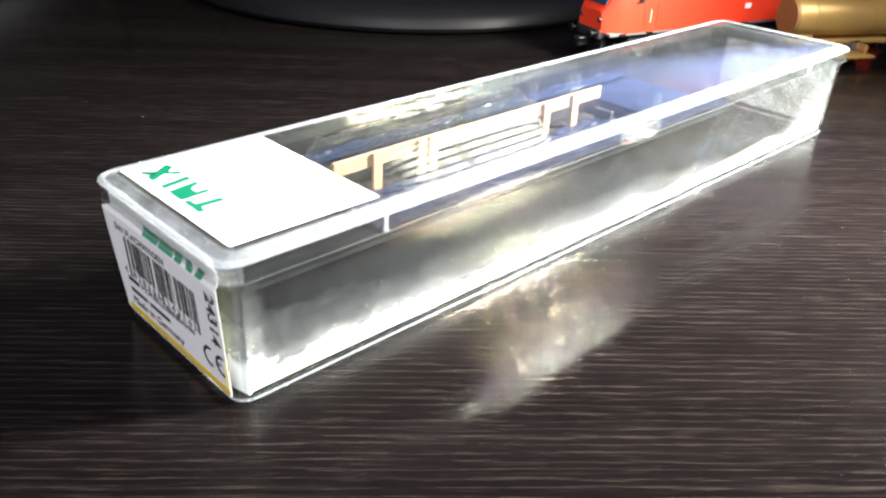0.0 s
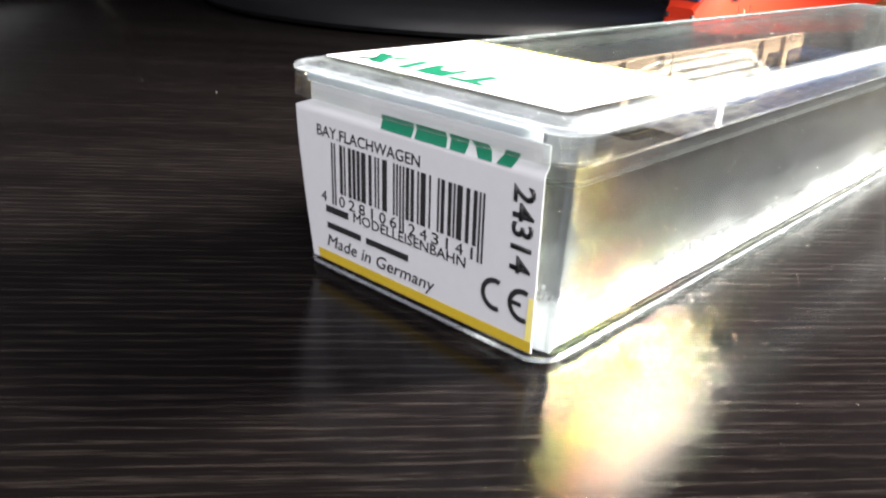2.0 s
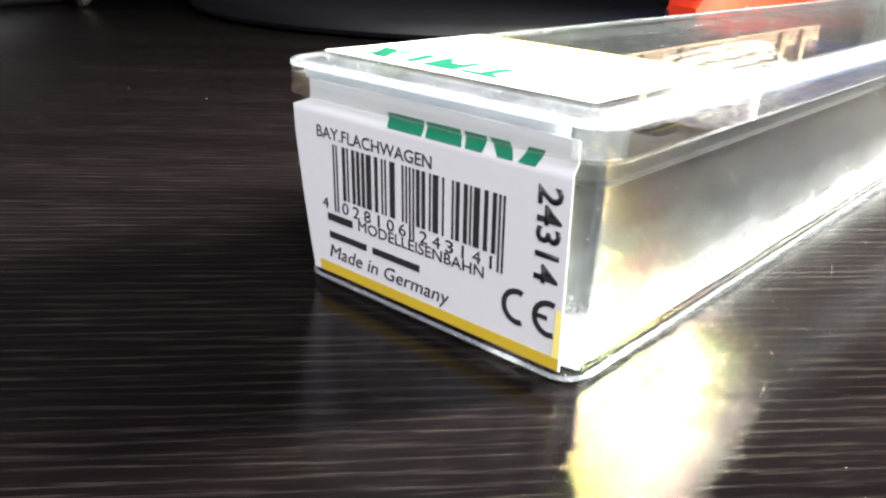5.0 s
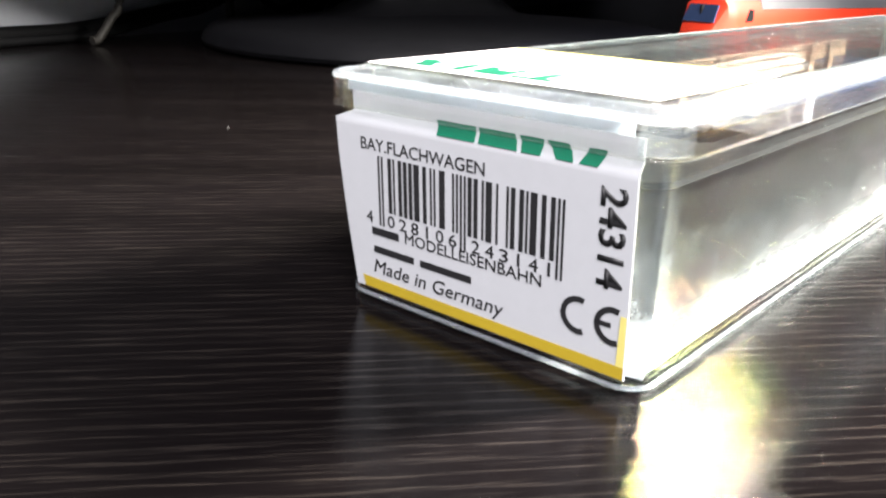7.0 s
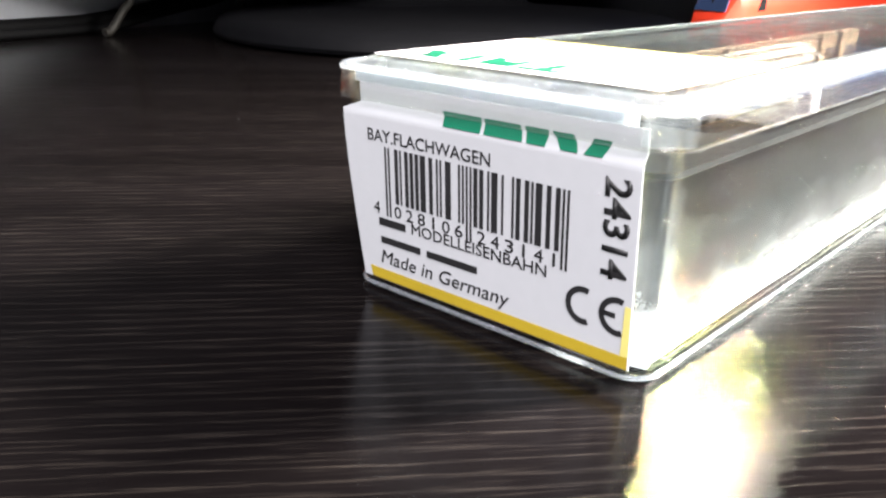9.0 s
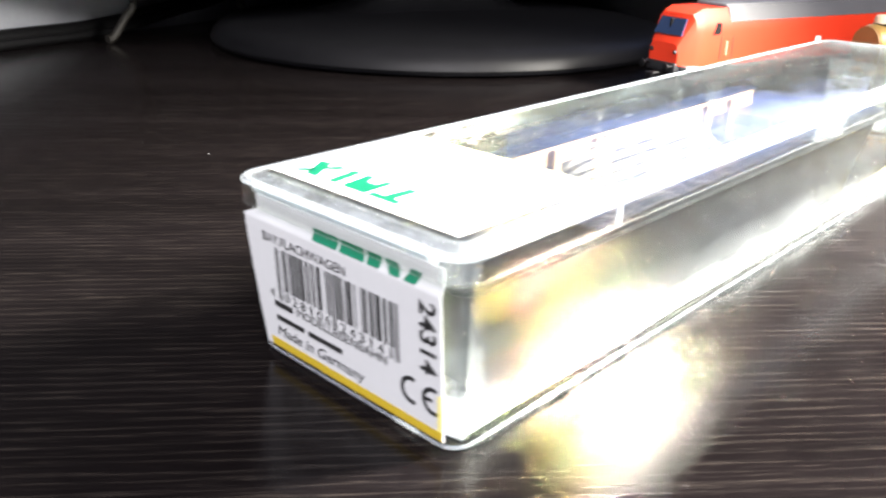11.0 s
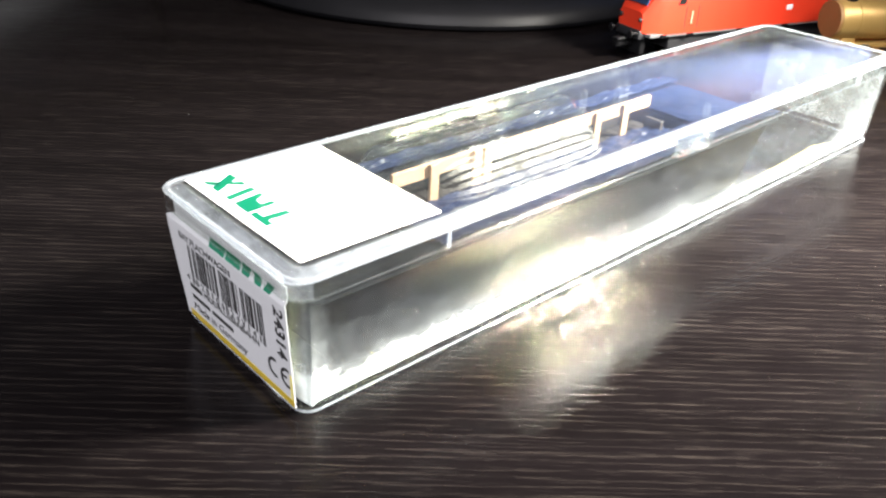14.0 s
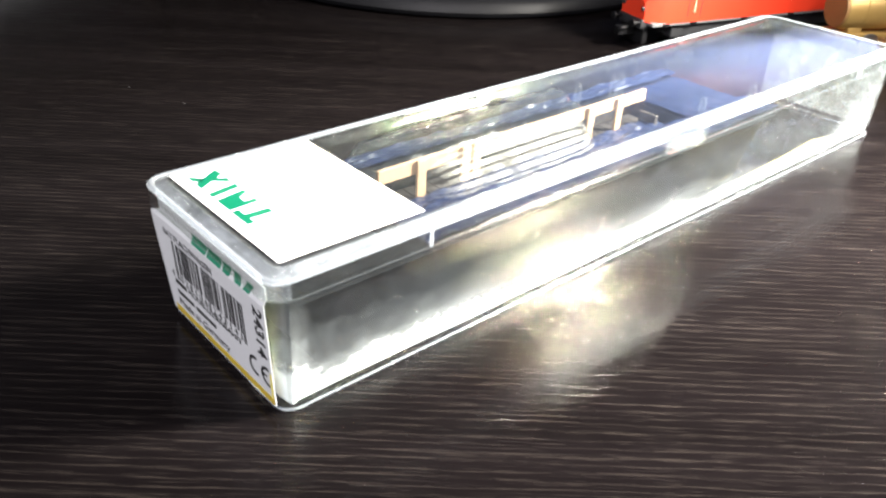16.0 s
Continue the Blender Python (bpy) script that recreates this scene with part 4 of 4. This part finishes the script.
    # the white emblem stays a plain patch
    part("emblem", block(0.0480, 0.0502, -0.0003, 0.0002, 0.0108, 0.0128, 0.0002), WHITE, t, soft=0)
    for bx in (0.024, ln - 0.024):
        bo = part("bogie", block(bx - 0.015, bx + 0.015, 0.0022, wdt - 0.0022, 0.0020, 0.0046, 0.0004), DARK_GREY, t)
        for wx in (bx - 0.0085, bx + 0.0085):
            for y in (0.0038, wdt - 0.0038):
                wheel = lathe([(0.0054, -0.0011), (0.0059, -0.0008), (0.0054, -0.0002), (0.0053, 0.0011)], 28, "y")
                part("wheel", moved(wheel, Matrix.Translation((wx * 1.474, y * 1.18, 0.0059))), STEEL, bo, grow=False)
    part("underframe", block(0.042, ln - 0.042, 0.003, wdt - 0.003, 0.0018, 0.0046, 0.0004), DARK_GREY, t)
    return t


locomotive()


# ---- the gold tank wagon ----
def tank_wagon():
    t = thing("model_tank_wagon", pose(0.283, 0.053, 0.0, 0, 0, -30), "small gold model tank wagon with two domes", "model wagon")
    rad, ln, zc = 0.0080, 0.085, 0.0178
    prof = [(0.0, 0.0), (rad * 0.80, 0.0002), (rad * 0.94, 0.0007), (rad, 0.0018), (rad, ln - 0.0018), (rad * 0.94, ln - 0.0007), (rad * 0.8, ln - 0.0002), (0.0, ln)]
    part("tank", moved(lathe([p if p[0] else (0.0002, p[1]) for p in prof], 48, "x"), Matrix.Translation((0, 0, zc))), GOLD, t, "satin gold cylinder")
    part("end_disc", moved(lathe([(rad * 0.90, -0.0004), (rad * 0.93, 0.0004)], 40, "x"), Matrix.Translation((0, 0, zc))), GOLD_END, t)
    for x in (0.0085, 0.034, 0.060):
        part("band", moved(lathe([(rad + 0.0002, x - 0.0004), (rad + 0.0003, x), (rad + 0.0002, x + 0.0004)], 48, "x"), Matrix.Translation((0, 0, zc))), GOLD, t)
    for x in (0.006, 0.028, 0.052):
        d = part("dome", moved(lathe([(0.0031, -0.001), (0.0031, 0.0022), (0.0028, 0.0030), (0.0016, 0.0034)], 24), Matrix.Translation((x, 0, zc + rad))), CREAM, t, "cream capped dome")
        part("dome_ring", moved(lathe([(0.0034, -0.0014), (0.0034, 0.0002), (0.0030, 0.0004)], 24), Matrix.Translation((x, 0, zc + rad))), BLACK, d, "black ring")
    part("frame", block(-0.001, ln + 0.002, -0.0055, 0.0055, 0.0075, 0.0092, 0.0003), GOLD, t)
    part("saddle", block(0.004, 0.010, -0.0050, 0.0050, 0.0085, 0.0115, 0.0004), GOLD, t)
    part("step_plate", block(0.016, 0.034, -0.0145, -0.0055, 0.0036, 0.0046, 0.0003), GOLD, t)
    for x in (0.014, 0.030, 0.054, 0.070):
        for y in (-0.0052, 0.0052):
            part("wheel", moved(lathe([(0.0041, -0.0010), (0.0046, -0.0008), (0.0041, -0.0002), (0.0040, 0.0009)], 24, "y"), Matrix.Translation((x, y, 0.0046))), STEEL, t)
        part("axle", moved(lathe([(0.0008, -0.0052), (0.0008, 0.0052)], 10, "y"), Matrix.Translation((x, 0, 0.0046))), STEEL, t)
    for x in (0.018, 0.031):
        part("bracket", block(x, x + 0.0016, -0.0110, -0.0050, 0.0044, 0.0080, 0.0003), GOLD_END, t)
    return t


tank_wagon()


# ---- the monitor with its round foot ----
def monitor():
    t = thing("computer_monitor", pose(0.262, 0.259, 0.0, 0, 0, -22), "black computer monitor on a round matt black foot", "monitor")
    r = 0.1187
    part("foot", lathe([(r - 0.006, 0.0), (r - 0.001, 0.0012), (r, 0.0030), (r - 0.0012, 0.0064), (r - 0.0045, 0.0094), (r - 0.012, 0.0112), (0.06, 0.0140), (0.02, 0.0150)], 96), FOOT, t, "round black foot with a sloping edge")
    neck = []
    for z, w, d in ((0.0130, 0.062, 0.034), (0.0155, 0.050, 0.026), (0.022, 0.040, 0.020), (0.05, 0.033, 0.016), (0.14, 0.030, 0.015)):
        neck.append(ring(-w, w, 0.02 - d, 0.02 + d, min(w, d) * 0.8, z))
    part("neck", loft(neck), BLACK, t)
    part("panel", block(-0.285, 0.285, -0.0415, -0.0215, 0.050, 0.38, 0.004), BLACK, t)
    part("mount", block(-0.022, 0.022, -0.0218, 0.010, 0.112, 0.138, 0.003), BLACK, t)
    m, n, links, b = material("lit_screen")
    b.inputs["Base Color"].default_value = (0.01, 0.01, 0.012, 1)
    coords = n.new("ShaderNodeTexCoord")
    across = n.new("ShaderNodeSeparateXYZ")
    links.new(coords.outputs["Generated"], across.inputs[0])
    wallpaper = ramp_node(n, links, across.outputs[0], [(0.0, (0.02, 0.03, 0.08)), (0.45, (0.16, 0.22, 0.48)), (0.70, (0.42, 0.52, 1.0)), (1.0, (0.50, 0.58, 1.0))])
    rise = ramp_node(n, links, across.outputs[2], [(0.0, (1.0,)), (0.16, (0.8,)), (0.36, (0.2,)), (1.0, (0.08,))])
    glow = n.new("ShaderNodeMix")
    glow.data_type, glow.blend_type = "RGBA", "MULTIPLY"
    glow.inputs[0].default_value = 1.0
    links.new(wallpaper.outputs[0], glow.inputs[6])
    links.new(rise.outputs[0], glow.inputs[7])
    links.new(glow.outputs[2], b.inputs["Emission Color"])
    b.inputs["Emission Strength"].default_value = 4.2
    screen = part("screen", block(-0.281, 0.281, -0.0426, -0.0416, 0.064, 0.370), BLACK, t, "dark screen", soft=0)
    part("screen_picture", block(0.020, 0.278, -0.0431, -0.0427, 0.096, 0.200), m, screen, "blue picture glowing on the screen", soft=0)
    return t


monitor()


# ---- cables against the wall ----
def cable(points, radius, mat, label):
    ob = part("cable", tube(points, radius), mat, soft=60)
    return tagged(ob, label, "cable", "cables behind the monitor")


cable([(0.02, 0.3477, 0.0045), (0.0870, 0.3632, 0.0046), (0.1149, 0.3696, 0.0046), (0.1304, 0.3732, 0.0053), (0.1470, 0.3771, 0.0067), (0.1650, 0.3812, 0.0094), (0.1841, 0.3856, 0.0121), (0.2047, 0.3904, 0.0143), (0.2134, 0.3924, 0.0156), (0.26, 0.403, 0.034)], 0.0038, RUBBER, "thick black cable lying on the desk by the wall")
cable([(0.02, 0.3420, 0.0022), (0.0870, 0.3575, 0.0022), (0.1149, 0.3638, 0.0022), (0.1340, 0.3690, 0.0026), (0.1500, 0.3728, 0.0046), (0.1650, 0.3764, 0.0072), (0.1841, 0.3806, 0.0098), (0.2047, 0.3854, 0.0124), (0.2400, 0.3935, 0.0240)], 0.0022, RUBBER, "thinner black cable lying along the thick one")
cable([(0.1190, 0.3440, 0.0021), (0.1225, 0.3447, 0.0030), (0.1303, 0.3465, 0.0115), (0.1358, 0.3478, 0.0189), (0.140, 0.349, 0.05)], 0.0020, CORD, "grey-brown cord rising along the wall")
cable([(0.2110, 0.3652, 0.0025), (0.2090, 0.3647, 0.0050), (0.2072, 0.3643, 0.0182), (0.206, 0.364, 0.06)], 0.0024, CORD, "grey-brown cord rising along the wall")
for k in range(7):
    x = 0.235 + 0.030 * k
    y = 0.385 + (x - 0.235) * 0.23
    cable([(x, y, 0.045), (x + 0.006, y - 0.002, 0.020), (x + 0.03, y + 0.003, 0.012 - 0.002 * (k % 2)), (x + 0.06 - 0.02 * (k % 3), y + 0.007, 0.03), (x + 0.07 - 0.03 * (k % 3), y + 0.011, 0.06)], 0.0022, RUBBER, "thin black cable looping behind the monitor foot")


# ---- dust ----
def speck(x, y, s):
    bm = bmesh.new()
    bmesh.ops.create_icosphere(bm, subdivisions=1, radius=s)
    for v in bm.verts:
        v.co = Vector((v.co.x * 1.4, v.co.y * 0.8, v.co.z * 0.5 + s * 0.45)) + 0.2 * s * noise.noise_vector(v.co * 4000)
    ob = part("dust_speck", bm, PALE_GREY)
    ob.location = (x * U, y * U, 0.0)
    return tagged(ob, "tiny pale dust speck on the desk", "dust", "dust on the desk")


speck(0.0513, 0.1406, 0.0002)
speck(0.0439, 0.1640, 0.00012)
